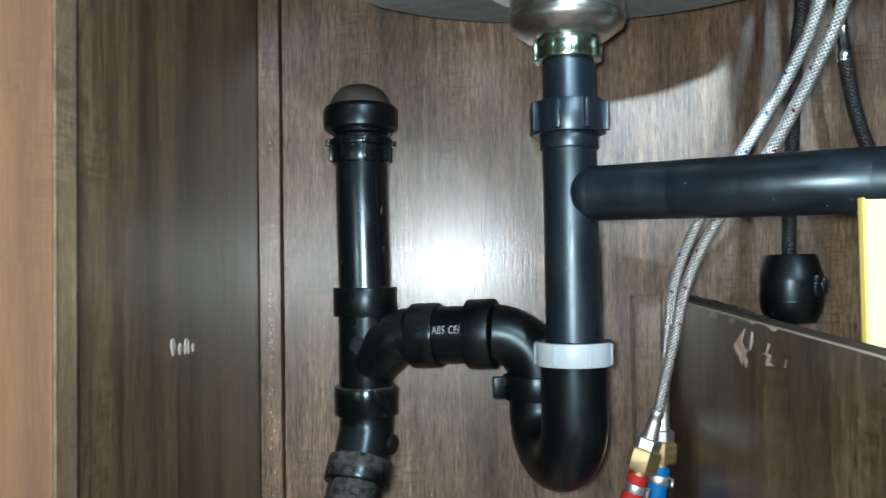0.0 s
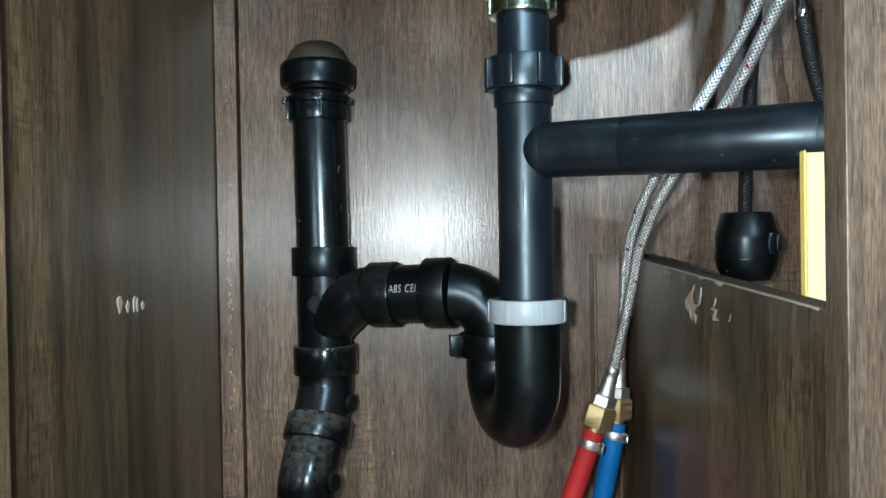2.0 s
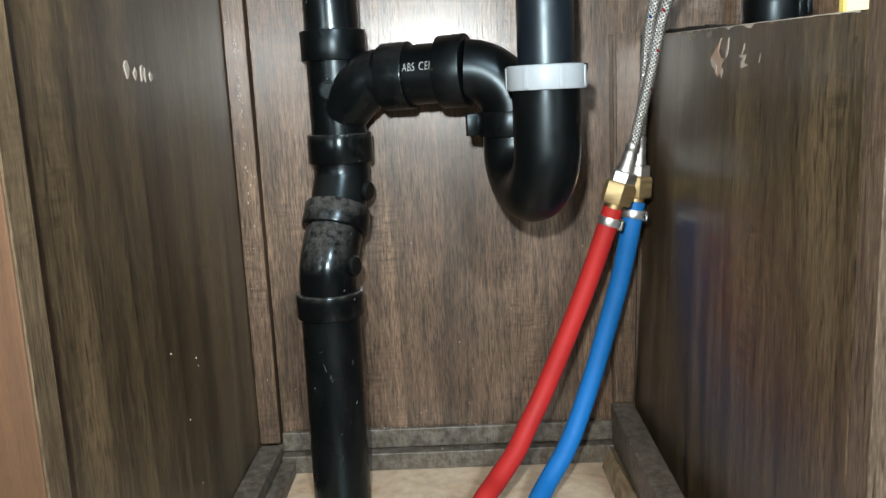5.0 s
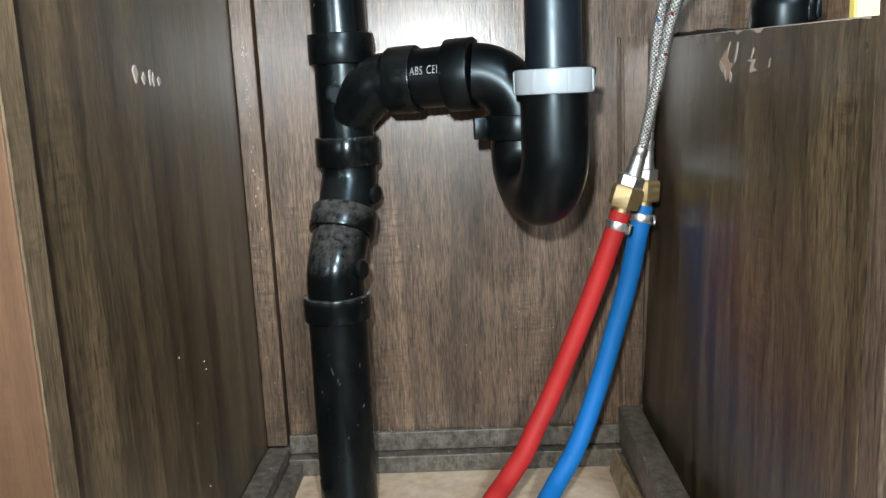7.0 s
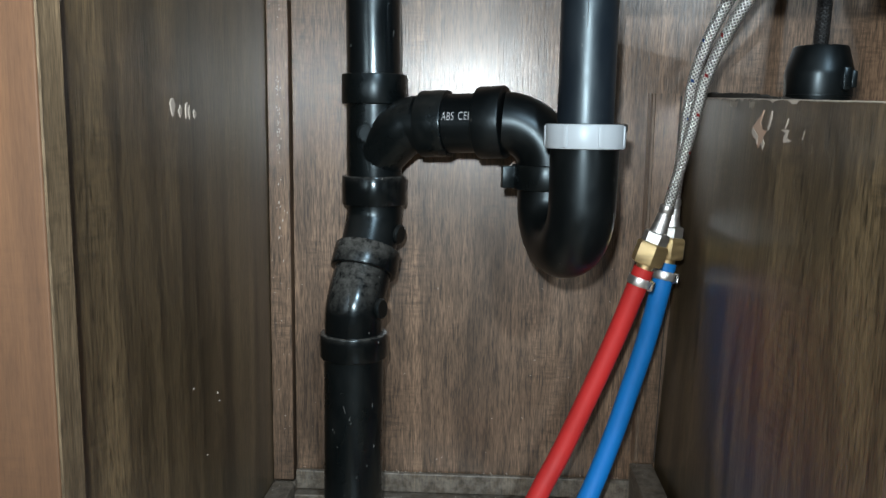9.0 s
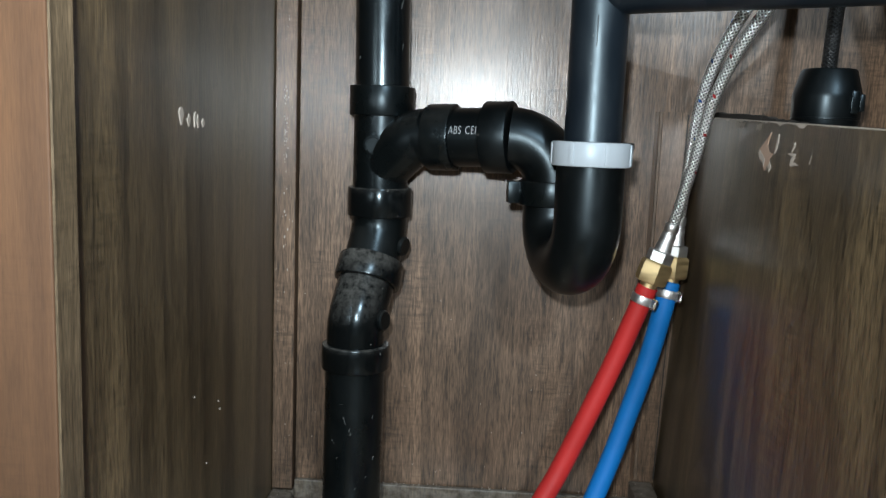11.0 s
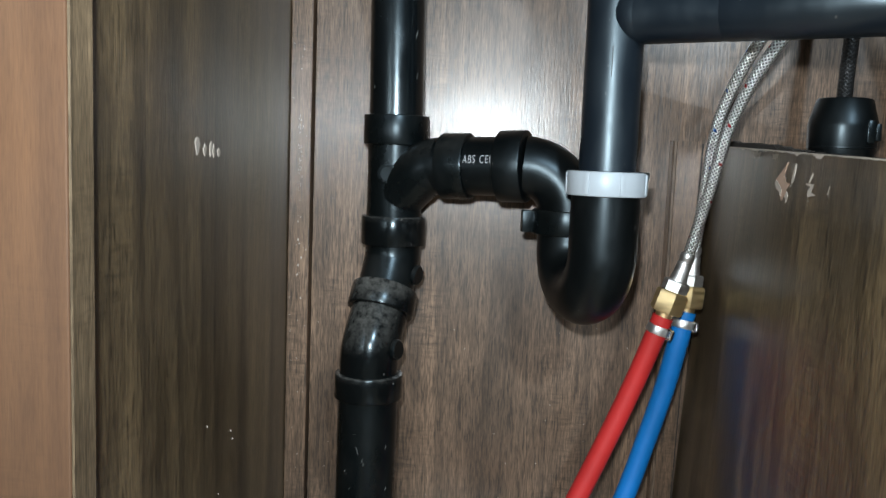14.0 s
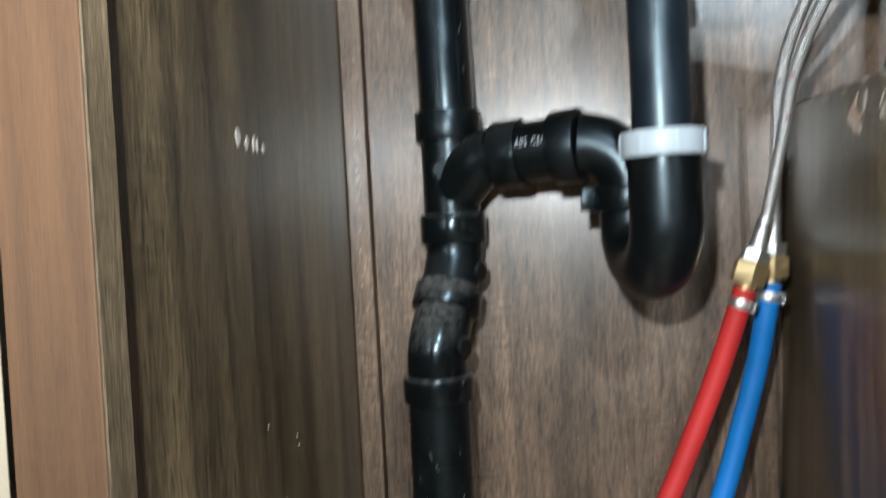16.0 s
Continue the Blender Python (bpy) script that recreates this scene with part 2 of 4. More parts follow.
_t = ramp(STAIN[1], STAIN[2], _s.outputs[0], [(0.36, (0.09, 0.04, 0.012)), (0.5, (0.26, 0.19, 0.11)), (0.68, (0.4, 0.34, 0.25))])
STAIN[2].new(_t.outputs[0], STAIN[3].inputs["Base Color"])
STAIN = STAIN[0]
SAWN_SHADED = shader("shaded_sawn_chipboard", (0.075, 0.056, 0.04), 0.95)[0]
# Near-black colour for the strip that stands in for the partition's shadow.
LEDGE_SHADE = shader("ledge_shade", (0.022, 0.018, 0.014), 0.95)[0]
DARK = shader("dark_void", (0.02, 0.018, 0.016), 0.9)[0]


# ---- mesh helpers ----
def mesh_of(name, bm, mat, smooth=False, angle=40):
    bmesh.ops.recalc_face_normals(bm, faces=bm.faces)
    me = bpy.data.meshes.new(name)
    if smooth:
        for f in bm.faces:
            f.smooth = True
        for e in bm.edges:
            if len(e.link_faces) == 2 and e.calc_face_angle(0) > radians(angle):
                e.smooth = False
    bm.to_mesh(me)
    bm.free()
    me.materials.append(mat)
    return me


def thing(name, label, category, at=(0, 0, 0), kind="", group=""):
    ob = new(name)
    ob.location = at
    ob.empty_display_size = 0.02
    return tagged(ob, label, category, group, kind)


def part(name, bm, mat, parent=None, label="", smooth=True, angle=40):
    """One mesh object, in world coordinates, under a thing or under a part."""
    ob = new(name, mesh_of(name, bm, mat, smooth, angle))
    if parent:
        ob.parent = parent
        if parent.type == "EMPTY":
            ob.matrix_parent_inverse = Matrix.Translation(-parent.location)
    if label:
        tagged(ob, label)
    return ob


def box(x0, x1, y0, y1, z0, z1, bevel=0.001, bm=None):
    bm = bm or bmesh.new()
    made = bmesh.ops.create_cube(bm, size=1)["verts"]
    for v in made:
        v.co = Vector((x0 + (v.co.x + 0.5) * (x1 - x0), y0 + (v.co.y + 0.5) * (y1 - y0), z0 + (v.co.z + 0.5) * (z1 - z0)))
    if bevel:
        edges = list({e for v in made for e in v.link_edges})
        bmesh.ops.bevel(bm, geom=edges, offset=bevel, segments=2, affect="EDGES", profile=0.5)
    return bm


def hexa(corners, bevel=0.0):
    """A six-sided solid: four lower corners, then the four above them."""
    bm = bmesh.new()
    v = [bm.verts.new(c) for c in corners]
    for f in ((0, 3, 2, 1), (4, 5, 6, 7), (0, 1, 5, 4), (1, 2, 6, 5), (2, 3, 7, 6), (3, 0, 4, 7)):
        bm.faces.new([v[i] for i in f])
    if bevel:
        bmesh.ops.bevel(bm, geom=list(bm.edges), offset=bevel, segments=2, affect="EDGES", profile=0.5)
    return bm


def spline(points, per=8):
    """A smooth line through the points."""
    p = [Vector(q) for q in points]
    p = [p[0] * 2 - p[1]] + p + [p[-1] * 2 - p[-2]]
    out = []
    for i in range(1, len(p) - 2):
        a, b, c, d = p[i - 1 : i + 3]
        for k in range(per):
            t = k / per
            out.append(0.5 * (2 * b + (c - a) * t + (2 * a - 5 * b + 4 * c - d) * t * t + (3 * b - a - 3 * c + d) * t**3))
    return out + [p[-2]]


def sweep(points, radius, seg=28, bm=None, caps=True):
    """A tube along points; radius is one number or one for each point. The map runs round it and along it in metres."""
    bm = bm or bmesh.new()
    uv = bm.loops.layers.uv.verify()
    pts = [Vector(q) for q in points]
    rad = radius if isinstance(radius, (list, tuple)) else [radius] * len(pts)
    tang = [(pts[min(i + 1, len(pts) - 1)] - pts[max(i - 1, 0)]).normalized() for i in range(len(pts))]
    side = tang[0].orthogonal().normalized()
    rings, run, runs = [], 0.0, []
    for i, (q, t) in enumerate(zip(pts, tang)):
        side = (side - t * side.dot(t)).normalized()
        up = t.cross(side)
        rings.append([bm.verts.new(q + rad[i] * (math.cos(a) * side + math.sin(a) * up)) for a in (2 * math.pi * k / seg for k in range(seg))])
        run += (pts[i] - pts[i - 1]).length if i else 0.0
        runs.append(run)
    for i in range(len(rings) - 1):
        for k in range(seg):
            f = bm.faces.new((rings[i][k], rings[i][(k + 1) % seg], rings[i + 1][(k + 1) % seg], rings[i + 1][k]))
            for lp, (a, b) in zip(f.loops, ((k, i), (k + 1, i), (k + 1, i + 1), (k, i + 1))):
                lp[uv].uv = (a / seg, runs[b])
    if caps:
        bm.faces.new(rings[0])
        bm.faces.new(rings[-1])
    return bm


def lathe(profile, base, axis=(0, 0, 1), seg=48, bm=None):
    """A turned solid: rows of radius and height along axis, from base."""
    bm = bm or bmesh.new()
    turn = Vector((0, 0, 1)).rotation_difference(Vector(axis)).to_matrix()
    rings = []
    for r, h in profile:
        if r < 1e-6:
            rings.append([bm.verts.new(Vector(base) + turn @ Vector((0, 0, h)))])
        else:
            rings.append([bm.verts.new(Vector(base) + turn @ Vector((r * math.cos(a), r * math.sin(a), h))) for a in (2 * math.pi * k / seg for k in range(seg))])
    for a, b in zip(rings, rings[1:]):
        for k in range(seg):
            j = (k + 1) % seg
            if len(a) == 1 and len(b) == 1:
                continue
            if len(a) == 1:
                bm.faces.new((a[0], b[k], b[j]))
            elif len(b) == 1:
                bm.faces.new((a[k], a[j], b[0]))
            else:
                bm.faces.new((a[k], a[j], b[j], b[k]))
    for ring in (rings[0], rings[-1]):
        if len(ring) > 1:
            bm.faces.new(ring)
    return bm


def collar(r, length, base, axis=(0, 0, 1), lip=0.0012, core=None):
    """A socket end with softened rims, closed towards the pipe inside."""
    core = core or r * 0.8
    return lathe([(core, 0.0), (r - lip, 0.0), (r - lip * 0.3, lip * 0.3), (r, lip), (r, length - lip), (r - lip * 0.3, length - lip * 0.3), (r - lip, length), (core, length)], base, axis)


def ring_nut(name, mat, parent, r, length, base, axis=(0, 0, 1), lugs=8, lug=0.003, spin=0.2, lug_width=0.0045, core=None, label=""):
    """A slip nut: a collar with upright gripping ribs round it."""
    nut = part(name, collar(r, length, base, axis, 0.001, core), mat, parent, label)
    turn = Vector((0, 0, 1)).rotation_difference(Vector(axis)).to_matrix().to_4x4()
    bm = box(r - 0.002, r + lug, -lug_width / 2, lug_width / 2, length * 0.06, length * 0.94, 0.0007)
    me = mesh_of("rib", bm, mat, True)
    for k in range(lugs):
        rib = new("rib", me)
        rib.parent = nut
        rib.matrix_basis = Matrix.Translation(Vector(base)) @ turn @ Matrix.Rotation(2 * math.pi * k / lugs + spin, 4, "Z")
    return nut


def hex_nut(r, length, base, axis, spin=0.0):
    """A hexagonal nut with chamfered ends."""
    bm = bmesh.new()
    turn = Vector((0, 0, 1)).rotation_difference(Vector(axis)).to_matrix()
    rings = []
    for rr, h in ((r * 0.9, 0.0), (r, length * 0.1), (r, length * 0.9), (r * 0.9, length)):
        rings.append([bm.verts.new(Vector(base) + turn @ Vector((rr * math.cos(spin + math.pi * k / 3), rr * math.sin(spin + math.pi * k / 3), h))) for k in range(6)])
    for a, b in zip(rings, rings[1:]):
        for k in range(6):
            bm.faces.new((a[k], a[(k + 1) % 6], b[(k + 1) % 6], b[k]))
    bm.faces.new(rings[0])
    bm.faces.new(rings[-1])
    return bm


def arc(centre, a, b, start, end, n=14):
    """Points from angle start to end (degrees) round centre in the plane of a and b."""
    c, a, b = Vector(centre), Vector(a), Vector(b)
    return [c + a * math.cos(radians(start + (end - start) * k / n)) + b * math.sin(radians(start + (end - start) * k / n)) for k in range(n + 1)]


# ---- the room and the cabinet ----
FLOOR, BACK, LEFT, RIGHT, FRONT = 0.07, 0.862, -0.158, 0.211, 0.470
ob = part("floor", box(-2.2, 2.4, -2.6, 1.1, FLOOR - 0.05, FLOOR, 0), TILE, smooth=False)
tagged(ob, "beige travertine tile floor with brown stains", "floor", kind="structure")
for nm, b in (("wall_north", (-2.2, 2.4, 1.1, 1.2, FLOOR, 2.5)), ("wall_south", (-2.2, 2.4, -2.7, -2.6, FLOOR, 2.5)),
              ("wall_west", (-2.3, -2.2, -2.6, 1.1, FLOOR, 2.5)), ("wall_east", (2.4, 2.5, -2.6, 1.1, FLOOR, 2.5))):
    tagged(part(nm, box(*b, 0), DIM_PAINT, smooth=False), "plain kitchen wall, colour darkened for a dim room", "wall", kind="structure")
tagged(part("ceiling", box(-2.3, 2.5, -2.7, 1.2, 2.5, 2.6, 0), DIM_PAINT, smooth=False), "plain ceiling, colour darkened for a dim room", "ceiling", kind="structure")

cabinet = thing("sink_cabinet", "dark walnut laminate sink base cabinet with cut partition", "cabinet", (0.03, 0.66, FLOOR), kind="structure")
TOP = 0.885
part("backing", box(-0.19, 0.75, BACK + 0.0185, BACK + 0.03, FLOOR, TOP, 0), WOOD_RAIL, cabinet, "", False)
part("back_panel", box(-0.1363, 0.75, BACK + 0.003, BACK + 0.018, FLOOR, TOP, 0.0005), WOOD, cabinet, "brown walnut-grain laminate back panel", False)
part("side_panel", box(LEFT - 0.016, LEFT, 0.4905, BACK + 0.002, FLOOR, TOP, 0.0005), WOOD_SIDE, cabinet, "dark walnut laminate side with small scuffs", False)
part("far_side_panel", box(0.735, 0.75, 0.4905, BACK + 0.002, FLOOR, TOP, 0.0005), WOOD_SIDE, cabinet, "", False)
part("batten", box(LEFT + 0.0005, -0.1385, BACK - 0.001, BACK + 0.018, 0.096, TOP, 0.0008), WOOD, cabinet, "narrow upright corner strip", False)
batten = part("batten", hexa([(0.1745, BACK - 0.006, 0.126), (0.1925, BACK - 0.006, 0.126), (0.1925, BACK + 0.0025, 0.126), (0.1735, BACK + 0.0025, 0.126),
                              (0.1745, BACK - 0.006, 0.4565), (0.199, BACK - 0.006, 0.4565), (0.199, BACK + 0.0025, 0.4565), (0.1735, BACK + 0.0025, 0.4565)]), WOOD, cabinet, "short upright corner strip", False)
# Bead in a lighter laminate than the strip, for its pale left line.
part("edge_bead", hexa([(0.1756, BACK - 0.0078, 0.128), (0.1775, BACK - 0.0078, 0.128), (0.1785, BACK - 0.0058, 0.128), (0.1748, BACK - 0.0058, 0.128),
                        (0.1756, BACK - 0.0078, 0.456), (0.1775, BACK - 0.0078, 0.456), (0.1785, BACK - 0.0058, 0.456), (0.1748, BACK - 0.0058, 0.456)]), WOOD_FRAME, batten, "paler bead along the strip edge", False)
part("open_joint", hexa([(0.1932, BACK - 0.002, 0.126), (0.1945, BACK - 0.002, 0.126), (0.1945, BACK + 0.0025, 0.126), (0.1932, BACK + 0.0025, 0.126),
                               (0.1997, BACK - 0.002, 0.4545), (0.2012, BACK - 0.002, 0.4545), (0.2012, BACK + 0.0025, 0.4545), (0.1997, BACK + 0.0025, 0.4545)]), DARK, cabinet, "dark open joint", False)
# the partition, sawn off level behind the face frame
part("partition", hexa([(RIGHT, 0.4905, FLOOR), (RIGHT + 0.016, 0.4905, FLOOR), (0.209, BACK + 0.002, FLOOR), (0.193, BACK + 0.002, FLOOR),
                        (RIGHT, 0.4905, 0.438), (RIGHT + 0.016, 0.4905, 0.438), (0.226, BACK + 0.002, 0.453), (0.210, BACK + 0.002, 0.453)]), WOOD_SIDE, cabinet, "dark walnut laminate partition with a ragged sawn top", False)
part("stile_lining", box(LEFT + 0.0086, LEFT + 0.0098, FRONT + 0.001, 0.4895, FLOOR, TOP, 0), WOOD_EDGE, cabinet, "", False)
part("face_stile", box(LEFT - 0.0355, LEFT + 0.0085, FRONT, 0.490, FLOOR, TOP, 0.0008), WOOD_RED, cabinet, "reddish brown face frame stile", False)
part("face_stile", box(RIGHT, RIGHT + 0.045, FRONT, 0.490, FLOOR, TOP, 0.0006), WOOD_FRAME, cabinet, "brown walnut face frame stile", False)
part("top_rail", box(LEFT + 0.016, RIGHT - 0.001, FRONT, 0.490, 0.865, TOP, 0.0015), WOOD_FRAME, cabinet, "", False)
# Strip over the sawn top: shade under grazing light is put into its brown.
part("sawn_edge", hexa([(RIGHT + 0.0012, 0.492, 0.4380), (RIGHT + 0.0155, 0.492, 0.4380), (0.2255, BACK, 0.4530), (0.2112, BACK, 0.4530),
                        (RIGHT + 0.0012, 0.492, 0.4388), (RIGHT + 0.0155, 0.492, 0.4388), (0.2255, BACK, 0.4538), (0.2112, BACK, 0.4538)]), SAWN_SHADED, cabinet, "sawn board edge, darkened for its shade", False)


def shadow_strip(y0, y1, seed):
    """A dark ragged strip above the cut's far side that draws the partition's shadow."""
    r = random.Random(seed)
    bm = bmesh.new()
    rows = []
    for k in range(61):
        y = y0 + (y1 - y0) * k / 60
        low = 0.438 + (y - 0.4905) * 0.0402
        x = RIGHT + 0.009 - (y - 0.4905) * 0.0027
        rise = 0.0008 + 0.0034 * min(1.0, 2 * k / 60) + 0.0016 * noise.noise((y * 90, 1.0, seed)) + r.uniform(-0.0004, 0.0004)
        rows.append([bm.verts.new((x, y, low)), bm.verts.new((x, y, low + rise)), bm.verts.new((x + 0.006, y, low + rise)), bm.verts.new((x + 0.006, y, low))])
    for p, q in zip(rows, rows[1:]):
        for k in range(4):
            bm.faces.new((p[k], q[k], q[(k + 1) % 4], p[(k + 1) % 4]))
    bm.faces.new(rows[0])
    bm.faces.new(rows[-1])
    return bm


part("ledge_shadow", shadow_strip(0.655, 0.8615, 8), LEDGE_SHADE, cabinet, "dark ragged strip drawn as the partition's shadow", False)
part("pilot_hole", lathe([(0.0, 0.0), (0.0022, 0.0), (0.0018, 0.0004), (0.0, 0.0004)], (RIGHT, 0.499, 0.427), (-1, 0, 0), 14), DARK, cabinet, "small dark drill hole")
# base rails
part("base_rail", box(-0.136, 0.1735, BACK - 0.012, BACK + 0.002, FLOOR, 0.087, 0.0012), WOOD_RAIL, cabinet, "dusty back rail", False)
part("base_rail", box(-0.136, 0.1735, BACK - 0.003, BACK + 0.002, 0.0885, 0.107, 0.0012), WOOD_RAIL, cabinet, "dusty back rail", False)
part("base_rail", box(LEFT + 0.0005, -0.137, 0.4915, BACK - 0.0045, FLOOR, 0.095, 0.0012), WOOD_RAIL, cabinet, "dusty side rail", False)
part("base_rail", box(-0.1365, -0.123, 0.4915, BACK - 0.013, FLOOR, 0.083, 0.0012), WOOD_RAIL, cabinet, "dusty side rail", False)
part("base_rail", hexa([(0.172, 0.4915, 0.088), (0.186, 0.4915, 0.088), (0.1915, BACK - 0.0065, 0.088), (0.172, BACK - 0.0065, 0.088),
                        (0.168, 0.4915, 0.126), (0.1865, 0.4915, 0.126), (0.1915, BACK - 0.0065, 0.126), (0.171, BACK - 0.0065, 0.126)], 0.001), WOOD_RAIL, cabinet, "tall dark side rail", False)
part("rail_foot", hexa([(0.176, 0.4915, FLOOR), (0.190, 0.4915, FLOOR), (0.1925, BACK - 0.0065, FLOOR), (0.178, BACK - 0.0065, FLOOR),
                        (0.174, 0.4915, 0.0875), (0.188, 0.4915, 0.0875), (0.1915, BACK - 0.0065, 0.0875), (0.176, BACK - 0.0065, 0.0875)], 0.0008), WOOD_RAIL, cabinet, "", False)
part("veneer_scrap", hexa([(0.1595, 0.838, 0.0715), (0.1605, 0.838, 0.0715), (0.1625, 0.66, 0.0715), (0.1605, 0.66, 0.0715),
                           (0.1642, 0.834, 0.0940), (0.1720, 0.832, 0.0872), (0.176, 0.66, 0.0872), (0.1700, 0.66, 0.0872)], 0.0003), STAIN, cabinet, "brown-stained curling scrap of veneer", False)
tagged(part("countertop", box(-0.9, 1.2, 0.44, 1.09, TOP + 0.001, TOP + 0.03, 0.003), STONE, None, smooth=False), "dark stone kitchen countertop", "countertop")
door = thing("cabinet_door", "closed cream painted door of the next cabinet", "door", (-0.4, 0.46, FLOOR), kind="structure")
part("door_leaf", box(-0.62, -0.1945, 0.450, 0.4695, FLOOR + 0.02, 0.86, 0.002), PAINTED, door, "", False)
part("knob", lathe([(0.0, 0.0), (0.006, 0.0), (0.005, 0.012), (0.013, 0.018), (0.013, 0.024), (0.0, 0.028)], (-0.57, 0.45, 0.70), (0, -1, 0), 24), CHROME, door, "chrome knob")

# scuffs and torn laminate
rng = random.Random(4)


def blotch(x, y, z, w, h, seed, side=1):
    """A small ragged flake of missing laminate on an upright panel facing x."""
    r = random.Random(seed)
    bm = bmesh.new()
    n = 11
    rim = [(math.cos(2 * math.pi * k / n) * w / 2 * r.uniform(0.6, 1.15), math.sin(2 * math.pi * k / n) * h / 2 * r.uniform(0.6, 1.15)) for k in range(n)]
    low = [bm.verts.new((x, y + a, z + b)) for a, b in rim]
    top = [bm.verts.new((x + side * 0.0005, y + a * 0.85, z + b * 0.85)) for a, b in rim]
    bm.faces.new(top)
    for k in range(n):
        bm.faces.new((low[k], low[(k + 1) % n], top[(k + 1) % n], top[k]))
    return bm


side_panel = next(o for o in cabinet.children if o.name == "side_panel")
partition = next(o for o in cabinet.children if o.name == "partition")
for k, (y, z, w, h) in enumerate(((0.639, 0.4365, 0.009, 0.012), (0.652, 0.4335, 0.007, 0.008), (0.663, 0.434, 0.006, 0.012), (0.668, 0.433, 0.004, 0.009), (0.678, 0.432, 0.008, 0.006))):
    part("scuff", blotch(LEFT, y, z, w, h, k), FLAKE, side_panel, "", False)
for k, (y, z) in enumerate(((0.709, 0.231), (0.712, 0.224), (0.683, 0.194), (0.695, 0.14), (0.66, 0.25))):
    part("scuff", blotch(LEFT, y, z, 0.0007, 0.0015, 20 + k), FLAKE, side_panel, "", False)


strip = next(o for o in cabinet.children if o.name.startswith("batten"))
bm = bmesh.new()
for _ in range(46):
    x, z = rng.gauss(-0.1478, 0.0012), rng.choice((rng.uniform(0.30, 0.62), rng.uniform(0.39, 0.47)))
    bmesh.ops.create_icosphere(bm, subdivisions=1, radius=0.5, matrix=Matrix.Translation((x, BACK - 0.001, z)) @ Matrix.Diagonal((rng.uniform(0.0006, 0.0014), 0.0006, rng.uniform(0.0008, 0.0034), 1)))
part("chipped_spots", bm, FLAKE, strip, "row of small pale chips", False)


def slope(y):
    """The top of the partition at a depth."""
    return 0.438 + (y - 0.4905) * 0.0402


def face_x(y, z):
    """The near face of the partition."""
    k = (y - 0.4905) / 0.3735
    back = 0.193 + (z - FLOOR) / 0.383 * 0.017
    return RIGHT + (back - RIGHT) * k


def chipped_edge(y0, y1, seed):
    """The pale ragged lip that the saw left along the partition's top."""
    r = random.Random(seed)
    bm = bmesh.new()
    n = 150
    rows = []
    deep = 0.001
    for k in range(n + 1):
        y = y0 + (y1 - y0) * k / n
        chip = noise.noise((y * 60, 3.0, 0)) + 0.6 * noise.noise((y * 170, 7.0, 0))
        wanted = 0.0004 + (max(0.0, chip - 0.12) * 0.006 if 0.6 < y < 0.78 else max(0.0, chip - 0.2) * 0.0028)
        deep = 0.4 * deep + 0.6 * wanted * r.uniform(0.6, 1.2)
        z = slope(y) + 0.0006
        rows.append([bm.verts.new((face_x(y, z) - 0.0005, y, z)), bm.verts.new((face_x(y, z - deep) - 0.0005, y, z - deep)), bm.verts.new((face_x(y, z) + 0.0012, y, z + 0.0004))])
    for a, b in zip(rows, rows[1:]):
        bm.faces.new((a[0], b[0], b[1], a[1]))
        bm.faces.new((a[2], b[2], b[0], a[0]))
    return bm


part("chipped_edge", chipped_edge(0.495, 0.855, 5), FLAKE, partition, "pale ragged saw-cut lip", False)


def tear(y, top, w, h, seed):
    """A long torn tongue of laminate, wide above and ragged to points below, on the near face of the partition."""
    r = random.Random(seed)
    bm = bmesh.new()
    n = 7
    upper = [(y + w * (k / n - 0.5), top - h * 0.25 * r.random()) for k in range(n + 1)]
    lower = [(y + w * (k / n - 0.5) * 0.8, top - h * (r.uniform(0.75, 1.0) if k % 2 else r.uniform(0.45, 0.7))) for k in range(n + 1)]
    a = [bm.verts.new((face_x(p, q) - 0.0005, p, q)) for p, q in upper]
    b = [bm.verts.new((face_x(p, q) - 0.0005, p, q)) for p, q in lower]
    for k in range(n):
        bm.faces.new((a[k], a[k + 1], b[k + 1], b[k]))
    bmesh.ops.solidify(bm, geom=list(bm.faces), thickness=-0.0004)
    return bm


def shred(outline, lift=0.0005):
    """A flat ragged scrap of torn laminate with the given outline (depth, height) on the partition."""
    bm = bmesh.new()
    low = [bm.verts.new((face_x(p, q) + 0.0001, p, q)) for p, q in outline]
    top = [bm.verts.new((face_x(p, q) - lift, p, q)) for p, q in outline]
    bm.faces.new(top)
    for k in range(len(low)):
        j = (k + 1) % len(low)
        bm.faces.new((low[k], low[j], top[j], top[k]))
    return bm


def strand(line, w):
    """A thin bent splinter that follows a line and tapers at both ends."""
    n = len(line)
    over, under = [], []
    for k, (p, q) in enumerate(line):
        a, b = line[max(0, k - 1)], line[min(n - 1, k + 1)]
        d = Vector(((b[0] - a[0]) * 0.45, b[1] - a[1])).normalized()
        half = w / 2 * (0.35 if k in (0, n - 1) else 1.0)
        over.append((p - d.y * half / 0.45, q + d.x * half))
        under.append((p + d.y * half / 0.45, q - d.x * half))
    return shred(over + under[::-1])


part("tear", shred([(0.6755, 0.4395), (0.6835, 0.4345), (0.694, 0.4288), (0.6955, 0.4262), (0.692, 0.4222), (0.6855, 0.4205), (0.6835, 0.4172), (0.679, 0.4138), (0.677, 0.4188), (0.6725, 0.4165), (0.6735, 0.4225), (0.668, 0.4262), (0.6755, 0.4272), (0.68, 0.4312)]), RAW, partition, "torn pinkish fibreboard", False)
